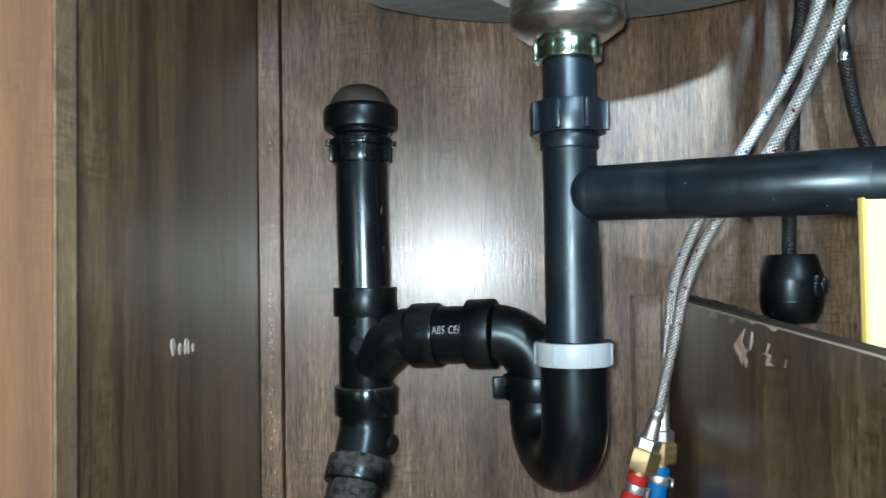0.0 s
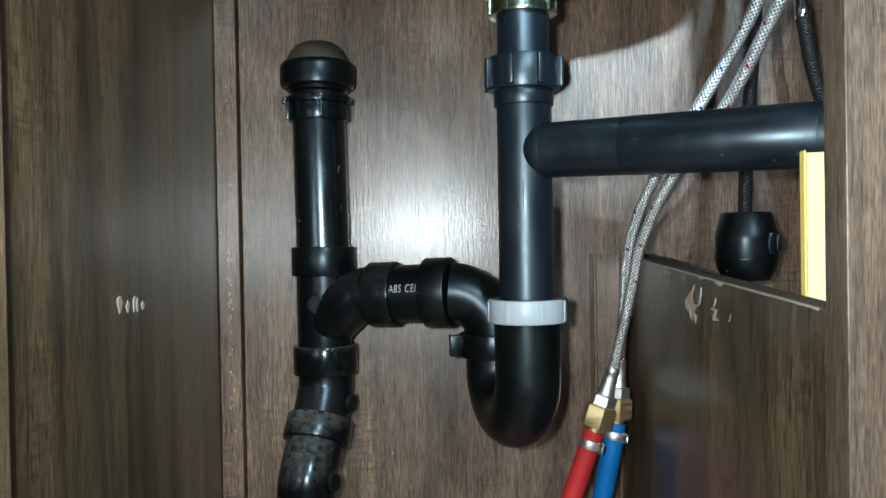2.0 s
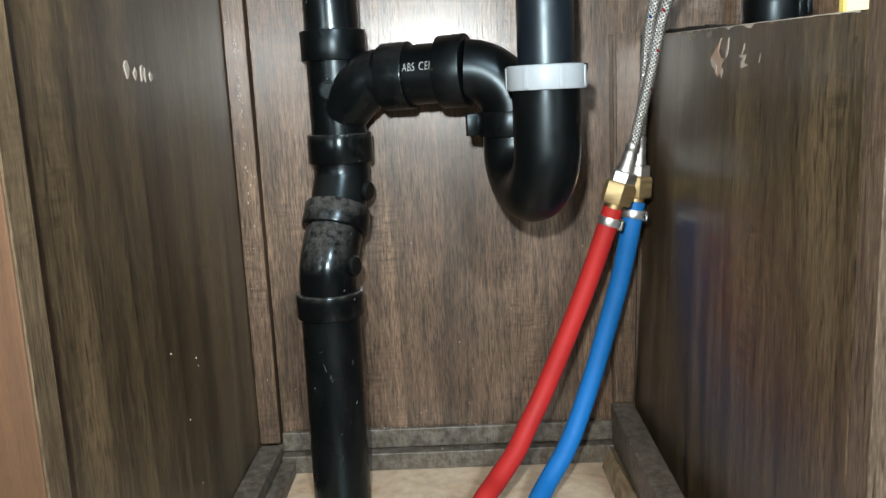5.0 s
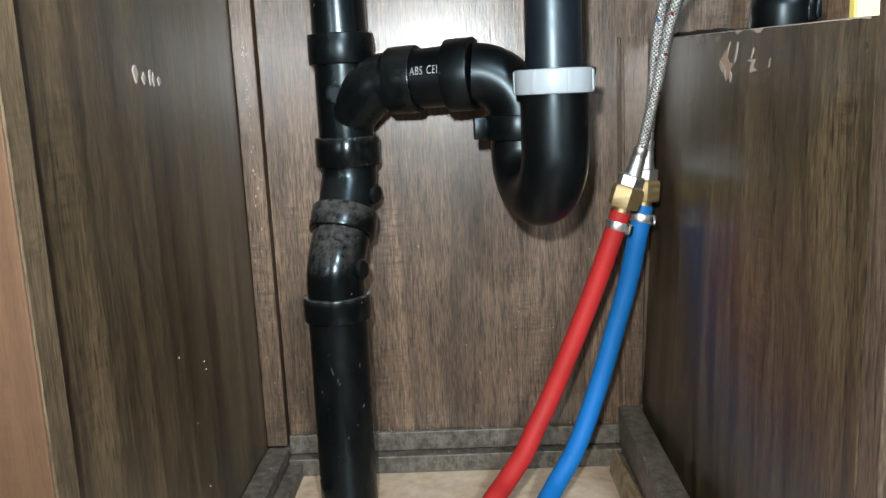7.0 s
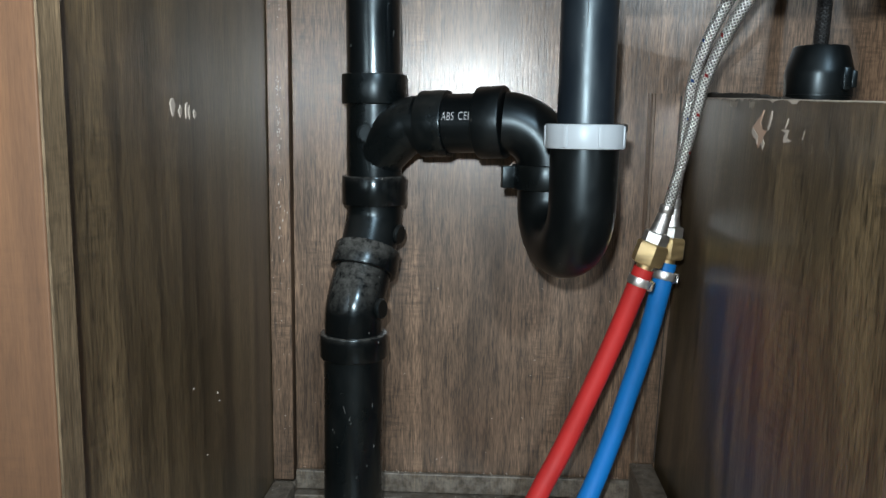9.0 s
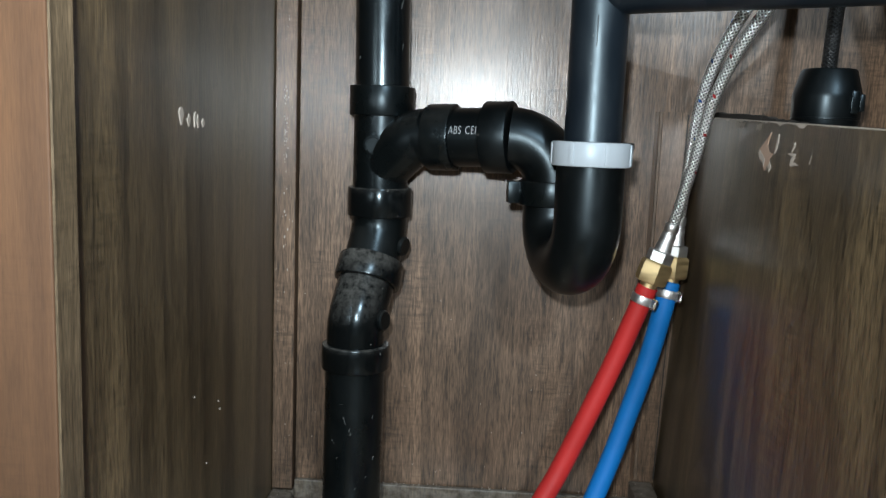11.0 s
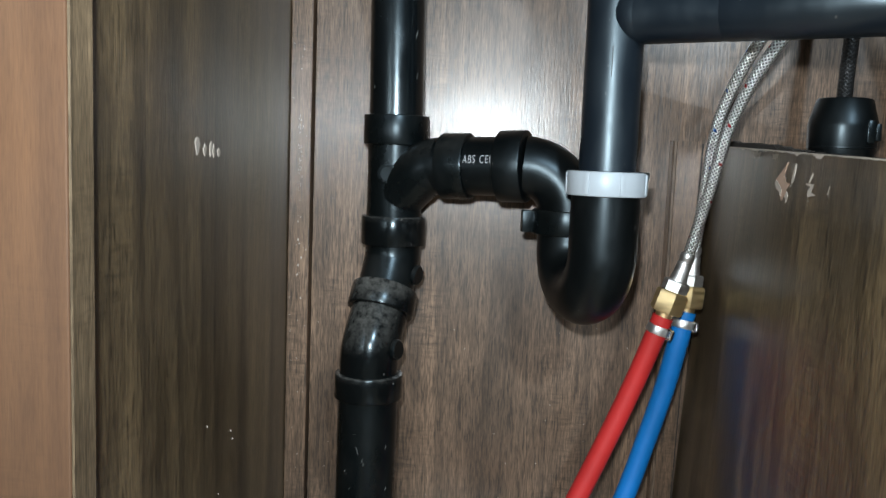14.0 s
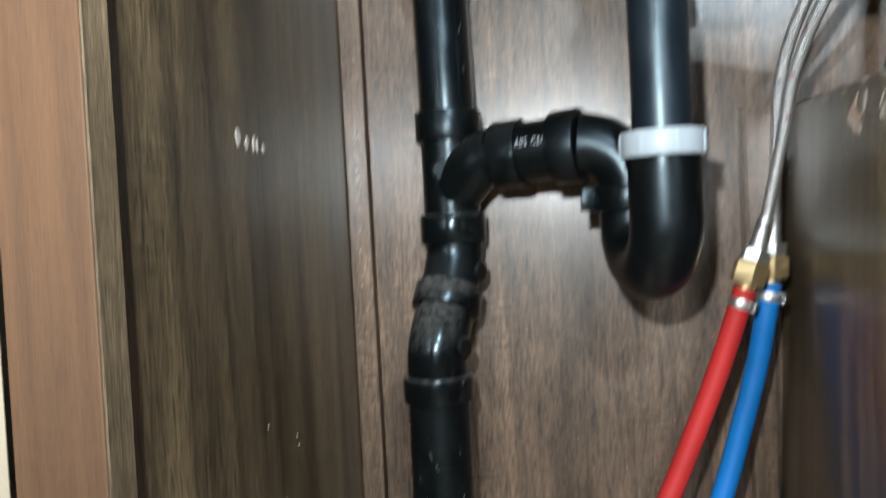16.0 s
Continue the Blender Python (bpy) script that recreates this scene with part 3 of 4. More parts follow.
part("tear", shred([(0.6925, 0.4282), (0.695, 0.4262), (0.6915, 0.4228), (0.686, 0.4212), (0.6825, 0.4178), (0.6815, 0.4225), (0.687, 0.4255)], 0.0008), FLAKE, partition, "", False)
part("tear", shred([(0.672, 0.421), (0.669, 0.4185), (0.6715, 0.4143), (0.6745, 0.418)], 0.0008), FLAKE, partition, "", False)
for k, (y, z, w, h) in enumerate(((0.700, 0.446, 0.012, 0.006), (0.74, 0.4475, 0.020, 0.006))):
    part("tear", tear(y, z, w, h, 10 + k), FLAKE, partition, "", False)
for w, line in ((0.0016, ((0.6615, 0.4385), (0.6625, 0.434), (0.6645, 0.4285), (0.6655, 0.4265))), (0.0026, ((0.642, 0.4268), (0.632, 0.4262), (0.635, 0.4225), (0.637, 0.418))),
                (0.0018, ((0.637, 0.4192), (0.631, 0.4212), (0.6262, 0.4198), (0.6205, 0.4186))), (0.0012, ((0.6276, 0.4161), (0.619, 0.4142), (0.6113, 0.4128), (0.6098, 0.4175))), (0.0009, ((0.6098, 0.417), (0.6085, 0.422), (0.6065, 0.4265))), (0.0012, ((0.633, 0.4335), (0.6345, 0.4305), (0.637, 0.4275)))):
    part("splinter", strand(line, w), FLAKE, partition, "", False)
for k, (y, z, w, h) in enumerate(((0.58, 0.30, 0.004, 0.003), (0.72, 0.277, 0.004, 0.002), (0.66, 0.25, 0.003, 0.002))):
    part("splinter", blotch(face_x(y, z), y, z, w, h, 130 + k, -1), FLAKE, partition, "", False)


def debris(spots, seed):
    """Tiny pale crumbs strewn over ledges and stuck to panels."""
    r = random.Random(seed)
    bm = bmesh.new()
    for x0, x1, y0, y1, z0, z1, count, size in spots:
        for _ in range(count):
            c = Vector((r.uniform(x0, x1), r.uniform(y0, y1), r.uniform(z0, z1)))
            m = Matrix.Translation(c) @ Euler((r.uniform(0, 6), r.uniform(0, 6), r.uniform(0, 6))).to_matrix().to_4x4() @ Matrix.Diagonal((size * r.uniform(0.4, 1.6), size * r.uniform(0.3, 0.8), size * 0.4, 1))
            bmesh.ops.create_icosphere(bm, subdivisions=1, radius=0.5, matrix=m)
    return bm


r = random.Random(21)
bm = bmesh.new()
for _ in range(120):
    y, z = r.gauss(0.67, 0.055), r.gauss(0.26, 0.07)
    if 0.5 < y < 0.85 and 0.1 < z < 0.42:
        bmesh.ops.create_icosphere(bm, subdivisions=1, radius=0.5, matrix=Matrix.Translation((face_x(y, z), y, z)) @ Matrix.Diagonal((0.0004, r.uniform(0.0006, 0.0016), r.uniform(0.0004, 0.0014), 1)))
part("dust_specks", bm, FLAKE, partition, "pale dust specks", False)
for y, z0, z1, w in ((0.752, 0.25, 0.32, 0.0009), (0.702, 0.2, 0.31, 0.0007), (0.725, 0.26, 0.30, 0.0006), (0.778, 0.30, 0.36, 0.0007), (0.69, 0.31, 0.35, 0.0006)):
    part("scratch", strand([(y + 0.002 * math.sin(7 * k), z0 + (z1 - z0) * k / 5) for k in range(6)], w), PALE_MARK, partition, "", False)
crumbs = part("debris", debris([(-0.13, 0.17, BACK - 0.003, BACK + 0.002, 0.1072, 0.1085, 46, 0.0016), (-0.13, 0.17, BACK - 0.011, BACK - 0.004, 0.0873, 0.088, 26, 0.0014),
                                (-0.13, 0.17, BACK + 0.0028, BACK + 0.0034, 0.11, 0.33, 40, 0.0013), (0.176, 0.190, BACK - 0.0045, BACK - 0.004, 0.13, 0.42, 12, 0.0018),
                                (LEFT + 0.002, -0.139, BACK - 0.0015, BACK - 0.001, 0.12, 0.6, 34, 0.0013), (0.168, 0.186, 0.56, 0.85, 0.126, 0.1265, 12, 0.0014), (LEFT + 0.003, -0.139, 0.72, 0.85, 0.095, 0.0955, 10, 0.0013)], 3), FLAKE, None)
tagged(crumbs, "pale crumbs of dust and wood on the cabinet rails", "debris", kind="stuff")

# ---- sink and strainer ----
sink = thing("sink_bowl", "satin stainless steel underside of a sink bowl", "sink", (0.105, 0.67, 0.69))


def bowl():
    bm = bmesh.new()
    rings = []
    for lift, steps in ((0.0, range(19)), (0.002, range(18, -1, -1))):
        for i in steps:
            u = 0.12 + 0.88 * i / 18
            front = max(0.692, 0.884 - 0.196 * math.sqrt(max(0.0, 1 - (u * 0.985) ** 2.2)))
            rear = 0.692 + (0.0 if u < 0.86 else 0.192 * ((u - 0.86) / 0.14) ** 2.4)
            ring = []
            for k in range(72):
                c, d = math.cos(2 * math.pi * k / 72), math.sin(2 * math.pi * k / 72)
                w = min(1.0, max(0.0, (d + 0.05) / 0.6))
                w = w * w * (3 - 2 * w)
                across = (u - lift) if lift else u
                ring.append(bm.verts.new((0.105 + (0.235 - 0.03 * w) * across * c, 0.705 + (0.209 if d < 0 else 0.142) * across * d, front + (rear - front) * w + lift)))
            rings.append(ring)
    for a, b in zip(rings, rings[1:] + rings[:1]):
        for k in range(72):
            bm.faces.new((a[k], b[k], b[(k + 1) % 72], a[(k + 1) % 72]))
    return bm


part("bowl", bowl(), SINK_STEEL, sink)
TX, TY = 0.1030, 0.720
strainer = thing("sink_strainer", "brushed steel basket strainer under the sink", "strainer", (TX, TY, 0.648))
part("cup", lathe([(0.021, 0.6420), (0.026, 0.6425), (0.030, 0.644), (0.0405, 0.6515), (0.0418, 0.655), (0.0418, 0.659), (0.0405, 0.6605), (0.0405, 0.688), (0.0395, 0.692), (0.01, 0.6925)], (TX, TY, 0.0035)), STEEL, strainer)
for z in (0.6635, 0.667, 0.6705, 0.674, 0.6775, 0.681):
    part("thread", lathe([(0.0400, z - 0.001), (0.0412, z), (0.0400, z + 0.001)], (TX, TY, 0.0035)), STEEL, strainer)
part("flange", lathe([(0.03, 0.682), (0.058, 0.682), (0.06, 0.6835), (0.06, 0.688), (0.058, 0.6895), (0.03, 0.6895)], (TX, TY, 0.0035)), STEEL, strainer)
part("outlet_neck", lathe([(0.019, 0.6385), (0.0215, 0.6385), (0.0215, 0.6425), (0.019, 0.643)], (TX, TY, 0.0035)), STEEL, strainer)

# ---- tailpiece with its side branch ----
tail = thing("drain_tailpiece", "dark blue-black plastic tailpiece with a side branch tube", "drain pipe", (TX, TY, 0.43))
ring_nut("lock_nut", ZINC, tail, 0.0236, 0.0135, (TX, TY, 0.6308), lugs=8, lug=0.0014, lug_width=0.006, spin=0.1, core=0.0185, label="shiny greenish chrome slip nut")
part("upper_tube", sweep([(TX, TY, 0.59), (TX, TY, 0.645)], 0.0187, 48), TUBE, tail)
ring_nut("slip_nut", TUBE, tail, 0.0258, 0.0235, (TX, TY, 0.5775), lugs=8, lug=0.0036, spin=0.35, core=0.0185)
part("socket", collar(0.0213, 0.0125, (TX, TY, 0.5665), core=0.0185), TUBE, tail)
part("tube", sweep([(TX, TY, 0.395), (TX, TY, 0.5775)], 0.0196, 48), TUBE, tail)
BR = Vector((0.163, -0.110, -0.0045)).normalized()
b0 = Vector((TX, TY, 0.5345))
part("branch_tube", sweep([b0 + BR * 0.017, b0 + BR * 0.36], 0.01945, 48), TUBE, tail)
bm = bmesh.new()
bmesh.ops.create_uvsphere(bm, u_segments=40, v_segments=24, radius=0.0198, matrix=Matrix.Translation(b0 + BR * 0.017))
part("branch_shoulder", bm, TUBE, tail)
part("branch_sleeve", collar(0.0197, 0.12, b0 + BR * 0.077, BR, 0.0006, 0.018), TUBE, tail)
part("arrow_mark", box(TX - 0.0036, TX - 0.0030, TY - 0.01955, TY - 0.019, 0.492, 0.512, 0), DARK, tail, "small dark flow arrow", False)
e0 = b0 + BR * 0.36
part("branch_riser", sweep([e0 + Vector((0, 0, -0.02)), e0 + Vector((0, 0, 0.3))], 0.0196, 32), TUBE, tail)
for d, a in ((0.205, -0.6), (0.172, -0.9), (0.09, 0.1)):
    q = b0 + BR * d + Vector((-0.56, -0.83, 0)) * 0.0195 * math.cos(a) + Vector((0, 0, 1)) * 0.0195 * math.sin(a)
    part("nub", lathe([(0.0, 0.0), (0.0014, 0.0), (0.001, 0.0008), (0.0, 0.001)], q, (-0.56 * math.cos(a), -0.83 * math.cos(a), math.sin(a)), 12), TUBE, tail)

# ---- trap ----
trap = thing("drain_trap", "black plastic p-trap with a white slip nut", "drain trap", (0.093, 0.755, 0.315))
FX, FY, GX, GY, ZC = TX, TY, 0.0835, 0.787, 0.3732
mid = Vector(((FX + GX) / 2, (FY + GY) / 2, ZC))
half = Vector((FX, FY, ZC)) - mid
down = Vector((0, 0, -half.length))
bend = [Vector((FX, FY, 0.412))] + [Vector((FX, FY, 0.395))] + arc(mid, half, down, 0, 180, 20) + [Vector((GX, GY, 0.384))]
part("j_bend", sweep(bend, [0.0238] * (len(bend) - 3) + [0.0236, 0.0234, 0.0232], 48), ABS_MATT, trap, "smooth black plastic J bend")
part("washer", collar(0.0278, 0.0055, (FX + 0.0018, FY + 0.003, 0.4238), core=0.0165), ABS_MATT, trap)
ring_nut("slip_nut", WHITE_PLASTIC, trap, 0.0278, 0.0168, (FX, FY, 0.4122), lugs=7, lug=0.0007, lug_width=0.004, spin=0.5, core=0.0195, label="translucent white plastic slip nut")
ring_nut("slip_nut", ABS, trap, 0.0272, 0.019, (GX - 0.001, GY - 0.001, 0.3785), lugs=4, lug=0.0085, spin=0.16, lug_width=0.0085, core=0.022, label="black plastic slip nut with ribs")

# ---- trap arm, tee and stack ----
SX, SY = -0.0592, 0.832
stack = thing("drain_stack", "black plastic drain stack with tee, elbows and vent valve", "drain pipe", (-0.0715, 0.795, FLOOR))
ax = Vector((-0.0985, 0.031, -0.0035)).normalized()
elbow_end = Vector((0.0485, 0.7905, 0.4300))
corner = Vector((GX, GY, 0.395))
ctr = Vector((0.0485, 0.7905, 0.395))
elb = [Vector((GX, GY, 0.388))] + arc(ctr, corner - ctr, Vector((0, 0, 0.035)), 0, 90, 14)
part("trap_elbow", sweep(elb, 0.0236, 48), ABS_MATT, stack)
part("elbow_socket", collar(0.0282, 0.022, elbow_end - ax * 0.002, ax, 0.0014, 0.02), ABS_MATT, stack)
arm = part("trap_arm", sweep([elbow_end, elbow_end + ax * 0.072], 0.0234, 48), ABS_MATT, stack)
sock = elbow_end + ax * 0.045
part("tee_socket", collar(0.0266, 0.0235, sock, ax, 0.0014, 0.02), ABS, stack)
p1 = sock + ax * 0.02
sw = spline([p1, p1 + ax * 0.012, p1 + ax * 0.024 + Vector((0, 0, -0.006)), Vector((SX + 0.004, SY - 0.002, 0.402)), Vector((SX, SY, 0.388))], 8)
part("tee_branch", sweep(sw, 0.0226, 48), ABS, stack)
part("tee_body", sweep([(SX, SY, 0.372), (SX, SY, 0.45)], 0.0232, 48), ABS, stack)
part("tee_socket", collar(0.0272, 0.0245, (SX, SY, 0.4435), core=0.022), ABS, stack)
part("tee_socket", collar(0.0272, 0.0245, (SX, SY, 0.3598), core=0.022), ABS_DUSTY, stack)
part("mould_mark", lathe([(0.0, 0.0), (0.0085, 0.0), (0.0085, 0.0008), (0.0078, 0.0012), (0.0066, 0.0012), (0.006, 0.0006), (0.0, 0.0006)], (SX - 0.0035, SY - 0.0231, 0.4195), (-0.12, -1, 0), 32), ABS, stack)
part("vent_pipe", sweep([(SX, SY, 0.45), (SX - 0.0022, SY, 0.60)], 0.0225, 48), ABS_GLOSS, stack, "glossy black plastic vent pipe")
# offset elbows down to the lower pipe
LX, LY = -0.0712, 0.795
path = spline([(SX, SY, 0.372), (SX, SY, 0.352), (SX - 0.0015, SY - 0.004, 0.338), (SX - 0.0055, SY - 0.0165, 0.312), (LX + 0.0015, LY + 0.004, 0.284), (LX, LY, 0.268), (LX, LY, 0.246)], 8)
cut = len(path) // 2
part("upper_elbow", sweep(path[: cut + 2], 0.0234, 48), ABS, stack)
part("lower_elbow", sweep(path[cut - 2 :], 0.0238, 48), ABS_DUSTY, stack, "dusty black plastic elbow")
sl = (path[cut + 1] - path[cut - 1]).normalized()
part("elbow_socket", collar(0.0278, 0.0215, path[cut] - sl * 0.0125, sl, 0.002, 0.022), ABS_DUSTY, stack, "dusty black socket")
part("lower_socket", collar(0.0278, 0.0205, (LX, LY, 0.2368), core=0.022), ABS_DUSTY, stack)
part("lower_pipe", sweep([(LX - 0.001, LY, FLOOR), (LX, LY, 0.246)], 0.0244, 48), ABS, stack, "scuffed black plastic pipe")
for (x, y, z), d in (((SX + 0.0215, SY - 0.012, 0.336), (0.9, -0.4, -0.1)), ((LX + 0.0225, LY - 0.008, 0.279), (0.9, -0.4, 0.1))):
    part("boss", lathe([(0.0, 0.0), (0.0085, 0.0), (0.0085, 0.002), (0.0072, 0.0032), (0.0, 0.0032)], (x, y, z), d, 24), ABS, stack)



def pipe_marks(pipe, x, y, r, spots, seed):
    """Short pale scratches that follow the wall of an upright pipe."""
    g = random.Random(seed)
    for turn, z, wide, tall in spots:
        bm = bmesh.new()
        line = []
        for k in range(5):
            a = radians(turn) + (k - 2) * wide / r / 4 + g.uniform(-0.01, 0.01)
            line.append((a, z + (k - 2) * tall / 4 + g.uniform(-0.1, 0.1) * tall))
        rows = []
        for k, (a, h) in enumerate(line):
            w = 0.00045 * (0.4 if k in (0, 4) else g.uniform(0.7, 1.3))
            rows.append([bm.verts.new((x + (r + lift) * math.cos(a + d * w / r), y + (r + lift) * math.sin(a + d * w / r), h)) for d, lift in ((-1, 0.0), (0, 0.00035), (1, 0.0))])
        for p, q in zip(rows, rows[1:]):
            bm.faces.new((p[0], p[1], q[1], q[0]))
            bm.faces.new((p[1], p[2], q[2], q[1]))
        part("scratch", bm, PALE_MARK, pipe, "")


lower_pipe = next(o for o in stack.children if o.name.startswith("lower_pipe"))
pipe_marks(lower_pipe, LX - 0.0005, LY, 0.0244, [(262, 0.1985, 0.002, -0.006), (272, 0.191, 0.0015, 0.004), (274, 0.1875, 0.0005, 0.003), (247, 0.166, 0.0006, 0.0008), (318, 0.2, 0.0006, 0.004), (256, 0.212, 0.003, 0.001),
                                                (285, 0.141, 0.0006, 0.002), (305, 0.15, 0.0006, 0.0012), (262, 0.125, 0.001, 0.001), (322, 0.165, 0.001, 0.003), (236, 0.18, 0.0005, 0.002)], 31)
vent_pipe = next(o for o in stack.children if o.name.startswith("vent_pipe"))
pipe_marks(vent_pipe, SX - 0.001, SY, 0.0226, [(320, 0.533, 0.002, 0.007), (324, 0.5, 0.001, 0.006), (225, 0.49, 0.001, 0.002)], 32)

# vent valve at the top of the stack
SX -= 0.0022
valve = thing("vent_valve", "black air admittance valve with a domed cap", "vent valve", (SX, SY, 0.574))
part("cap", lathe([(0.012, 0.6065), (0.0255, 0.6020), (0.0292, 0.6024), (0.0312, 0.6042), (0.0318, 0.6070), (0.0318, 0.6192), (0.0312, 0.6216), (0.0296, 0.6234), (0.0272, 0.6244), (0.01, 0.6248)], (SX, SY, 0)), ABS_MATT, valve, "", True, 28)
part("dome", lathe([(0.0268, 0.6243), (0.0255, 0.628), (0.0222, 0.6338), (0.0178, 0.6385), (0.0125, 0.6412), (0.0, 0.6424)], (SX, SY, 0)), DOME, valve, "dusty brown-grey dome")
part("neck", lathe([(0.018, 0.588), (0.0235, 0.588), (0.0235, 0.598), (0.026, 0.6), (0.026, 0.6035), (0.018, 0.6035)], (SX, SY, 0)), ABS, valve)
ring_nut("ring_nut", ABS, valve, 0.0252, 0.0185, (SX, SY, 0.5745), lugs=8, lug=0.0022, spin=0.25, lug_width=0.003, core=0.022, label="ribbed black ring nut")
ring_nut("nut_flange", ABS, valve, 0.0275, 0.006, (SX, SY, 0.589), lugs=8, lug=0.0025, spin=0.25, lug_width=0.006, core=0.022)

# printed line on the trap arm
txt = bpy.data.curves.new("print", "FONT")
txt.body, txt.size, txt.extrude = "ABS CEI", 0.0092, 0.00005
txt.space_character, txt.space_word, txt.offset = 1.12, 1.5, -0.00012
tob = new("print", txt)
bpy.context.view_layer.update()
me = bpy.data.meshes.new_from_object(tob)
bpy.data.objects.remove(tob)
wide = max(v.co.x for v in me.vertices)
along = -ax
outw = Vector((along.y, -along.x, 0)).normalized()
start = elbow_end + ax * 0.0445
for v in me.vertices:
    u, h, e = v.co.x * 0.0225 / wide, v.co.y, v.co.z
    a = 0.10 + h / 0.0234
    r = 0.02352 + e
    q = start + along * u + outw * r * math.cos(a) + Vector((0, 0, 1)) * r * math.sin(a)
    v.co = q
me.materials.append(WHITE_INK)
pr = new("print", me)
pr.parent = arm
tagged(pr, "white printed letters")

# ---- supply hoses ----
def supply(colour, braid_mat, pex_mat, upper, joint, lower, group):
    hose = thing("braided_hose", f"steel braided faucet hose with {colour} tracer", "hose", joint[0], group=group)
    pts = spline(upper, 10)
    n = len(pts) - 1
    part("sleeve", sweep(pts, [0.0049 - 0.0006 * min(1.0, i / (0.75 * n)) for i in range(n + 1)], 24), braid_mat, hose)
    a, b = Vector(joint[0]), Vector(joint[1])
    d = (b - a).normalized()
    part("ferrule", lathe([(0.003, 0), (0.0052, 0), (0.0056, 0.001), (0.0056, 0.005), (0.0051, 0.0056), (0.0051, 0.0075), (0.0056, 0.008), (0.0057, 0.016), (0.0066, 0.020), (0.0068, 0.023), (0.004, 0.023)], a, d, 32), STEEL_MATT, hose, "crimped steel ferrule")
    part("swivel_nut", hex_nut(0.0102, 0.0095, a + d * 0.0225, d, 0.4), STEEL_MATT, hose, "chrome hex nut")
    pipe = thing("water_hose", f"{colour} plastic water supply hose with a brass fitting", "hose", tuple(a + d * 0.05), group="water hoses")
    part("fitting", hex_nut(0.0128, 0.0175, a + d * 0.0315, d, 0.5), BRASS, pipe, "brass hex fitting")
    part("barb", lathe([(0.005, 0.0), (0.0072, 0.0), (0.0066, 0.003), (0.0066, 0.006), (0.005, 0.006)], a + d * 0.0485, d, 24), BRASS, pipe, "brass barb")
    low = spline([a + d * 0.0525] + lower, 10)
    part("tube", sweep(low, 0.0081, 32), pex_mat, pipe)
    q, e = low[4], (low[5] - low[3]).normalized()
    clamp = part("clamp", collar(0.009, 0.007, q - e * 0.0035, e, 0.0006, 0.0081), STEEL_MATT, pipe, "steel pinch clamp")
    s = Vector((0.75, -0.65, 0))
    s = (s - e * s.dot(e)).normalized()
    part("clamp_ear", sweep([q + s * 0.009 - e * 0.0035, q + s * 0.0125 - e * 0.003, q + s * 0.0125 + e * 0.003, q + s * 0.009 + e * 0.0035], 0.0016, 10), CHROME, clamp)


supply("blue", BRAID_BLUE, BLUE, [(0.300, 0.70, 0.76), (0.277, 0.70, 0.667), (0.258, 0.71, 0.617), (0.23, 0.73, 0.564), (0.203, 0.75, 0.515), (0.189, 0.77, 0.468), (0.1875, 0.79, 0.413), (0.1868, 0.805, 0.370)],
       [(0.1868, 0.805, 0.3715), (0.1832, 0.803, 0.325)], [(0.1775, 0.801, 0.2928), (0.1698, 0.803, 0.2543), (0.1568, 0.8, 0.21), (0.1455, 0.795, 0.1758), (0.1295, 0.786, 0.1359), (0.1173, 0.774, 0.116), (0.1023, 0.76, 0.099), (0.093, 0.745, 0.0918), (0.075, 0.715, 0.0785), (0.03, 0.65, 0.0785), (-0.03, 0.56, 0.0785)], "supply hoses")
supply("red", BRAID_RED, RED, [(0.315, 0.69, 0.76), (0.289, 0.69, 0.663), (0.27, 0.70, 0.615), (0.246, 0.72, 0.562), (0.214, 0.74, 0.515), (0.196, 0.76, 0.468), (0.189, 0.775, 0.423), (0.1775, 0.785, 0.366)],
       [(0.1775, 0.785, 0.3675), (0.1616, 0.785, 0.318)], [(0.1526, 0.786, 0.2908), (0.1404, 0.787, 0.2565), (0.1212, 0.784, 0.2103), (0.1003, 0.778, 0.1647), (0.0876, 0.768, 0.1442), (0.0757, 0.755, 0.1268), (0.0593, 0.738, 0.1114), (0.0492, 0.722, 0.1058), (0.028, 0.69, 0.088), (-0.01, 0.63, 0.0785), (-0.07, 0.54, 0.0785)], "supply hoses")

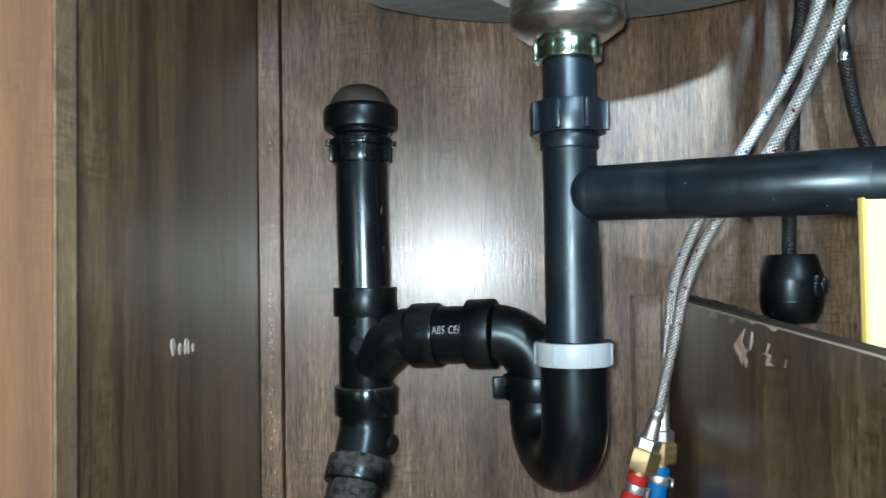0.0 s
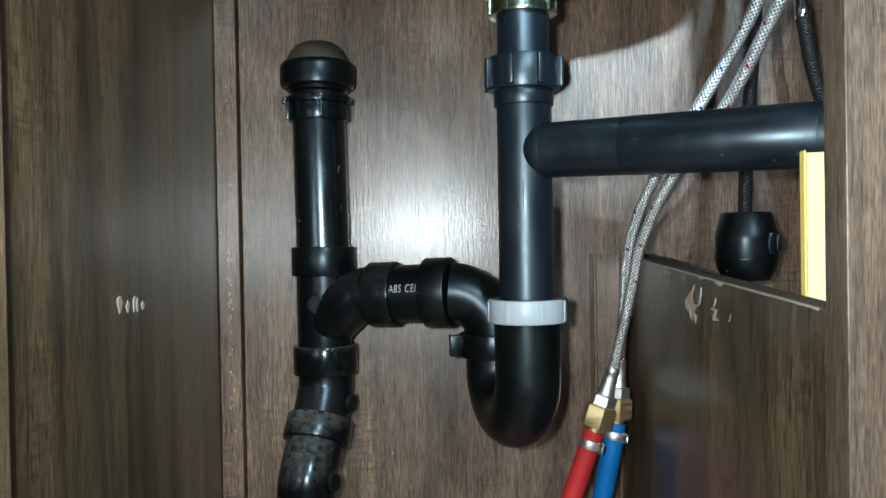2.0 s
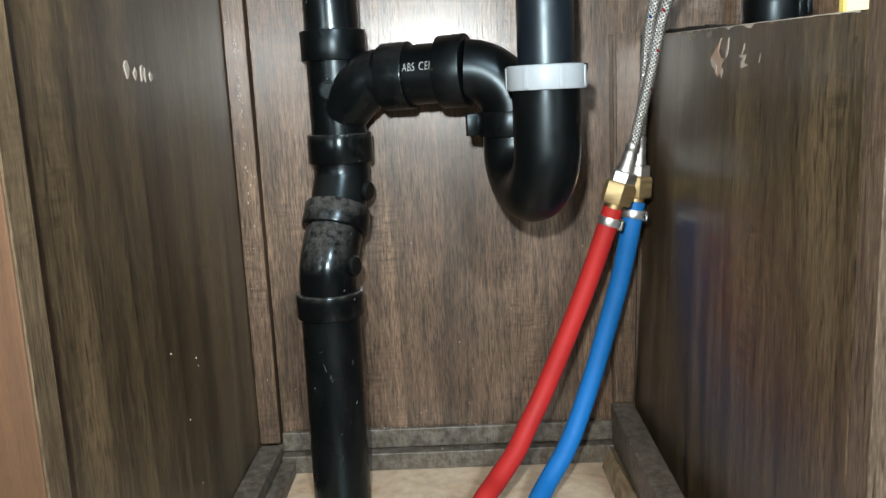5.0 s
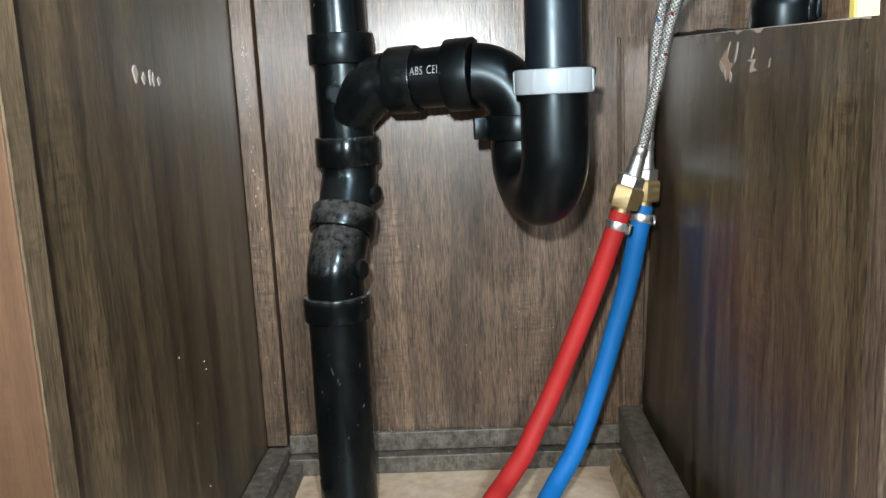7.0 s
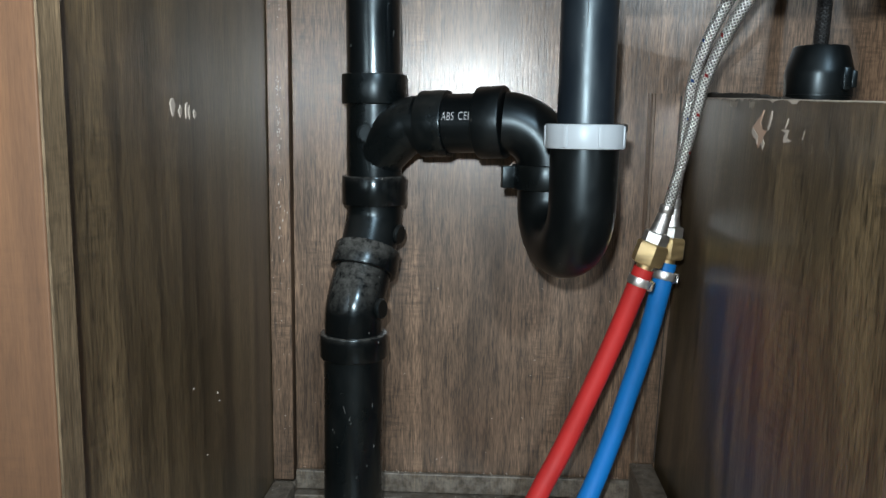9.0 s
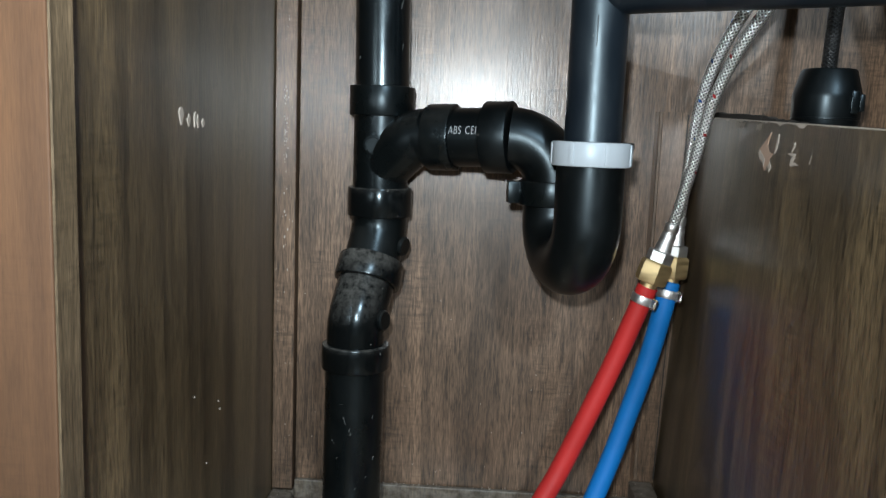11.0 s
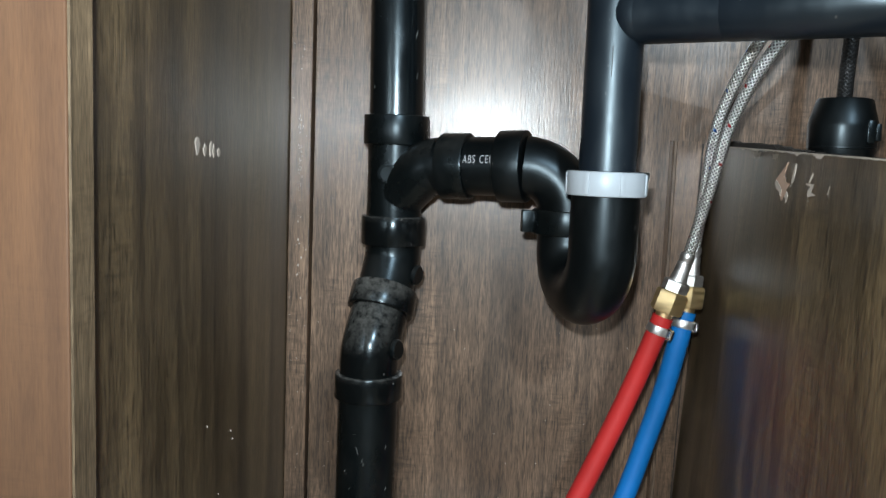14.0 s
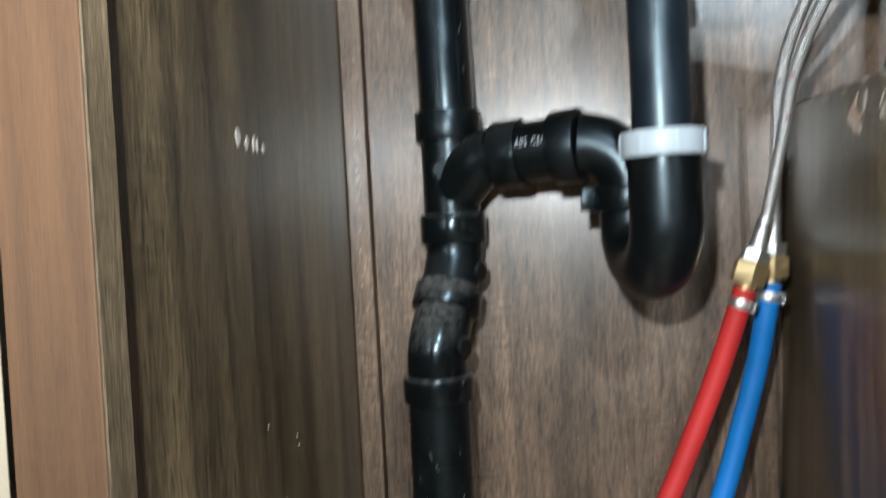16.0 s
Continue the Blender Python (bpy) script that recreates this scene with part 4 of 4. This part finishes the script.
# ---- pull-out spray hose and its weight ----
spray = thing("spray_hose", "black braided pull-out faucet hose looped below the sink", "hose", (0.286, 0.79, 0.437))
part("sleeve", sweep(spline([(0.306, 0.79, 0.76), (0.302, 0.79, 0.695), (0.296, 0.79, 0.648), (0.291, 0.79, 0.58), (0.287, 0.79, 0.52), (0.286, 0.79, 0.44), (0.289, 0.78, 0.38), (0.31, 0.77, 0.345), (0.345, 0.76, 0.36), (0.366, 0.765, 0.43), (0.362, 0.775, 0.53), (0.347, 0.78, 0.571), (0.3375, 0.78, 0.601), (0.330, 0.78, 0.642)], 8), 0.0056, 20), BRAID_BLACK, spray)
part("ferrule", lathe([(0.003, 0), (0.0056, 0), (0.006, 0.001), (0.006, 0.008), (0.0052, 0.009), (0.0052, 0.018), (0.0046, 0.019), (0.0046, 0.03), (0.003, 0.03)], (0.3298, 0.78, 0.642), (-0.05, 0, 1), 24), CHROME, spray, "crimped steel ferrule")
part("riser", sweep([(0.3285, 0.78, 0.67), (0.325, 0.79, 0.76)], 0.0046, 16), BRAID_BLACK, spray)
weight = thing("hose_weight", "black plastic barrel weight clipped on the hose", "hose weight", (0.2855, 0.79, 0.436))
WX, WY = 0.2868, 0.79
part("shell", lathe([(0.006, 0.4900), (0.0188, 0.4900), (0.0200, 0.4885), (0.0246, 0.4715), (0.0248, 0.4685), (0.0244, 0.4545), (0.0228, 0.4455), (0.0186, 0.4365), (0.0175, 0.4357), (0.006, 0.4357)], (WX, WY, 0), seg=40), ABS_MATT, weight)
part("rib", lathe([(0.0236, 0.4518), (0.0246, 0.4525), (0.0246, 0.4535), (0.0238, 0.454)], (WX, WY, 0), seg=40), ABS_MATT, weight)
part("clip", box(WX + 0.0085, WX + 0.0145, WY - 0.0245, WY - 0.016, 0.4565, 0.4735, 0.0012), ABS, weight, "moulded clip")
part("clip", box(WX + 0.0162, WX + 0.0205, WY - 0.0205, WY - 0.010, 0.4585, 0.4715, 0.0012), ABS, weight, "moulded clip")

# ---- carton in the next compartment ----
carton = thing("card_sheet", "pale yellow cardboard sheet with a yellow edge band", "cardboard", (0.26, 0.57, FLOOR))
part("sheet", box(0.2292, 0.30, 0.5505, 0.5545, FLOOR, 0.514, 0.0006), CREAM, carton, "", False)
part("edge_band", box(0.2285, 0.2300, 0.5495, 0.5552, FLOOR, 0.515, 0.0006), YELLOW, carton, "yellow printed edge", False)
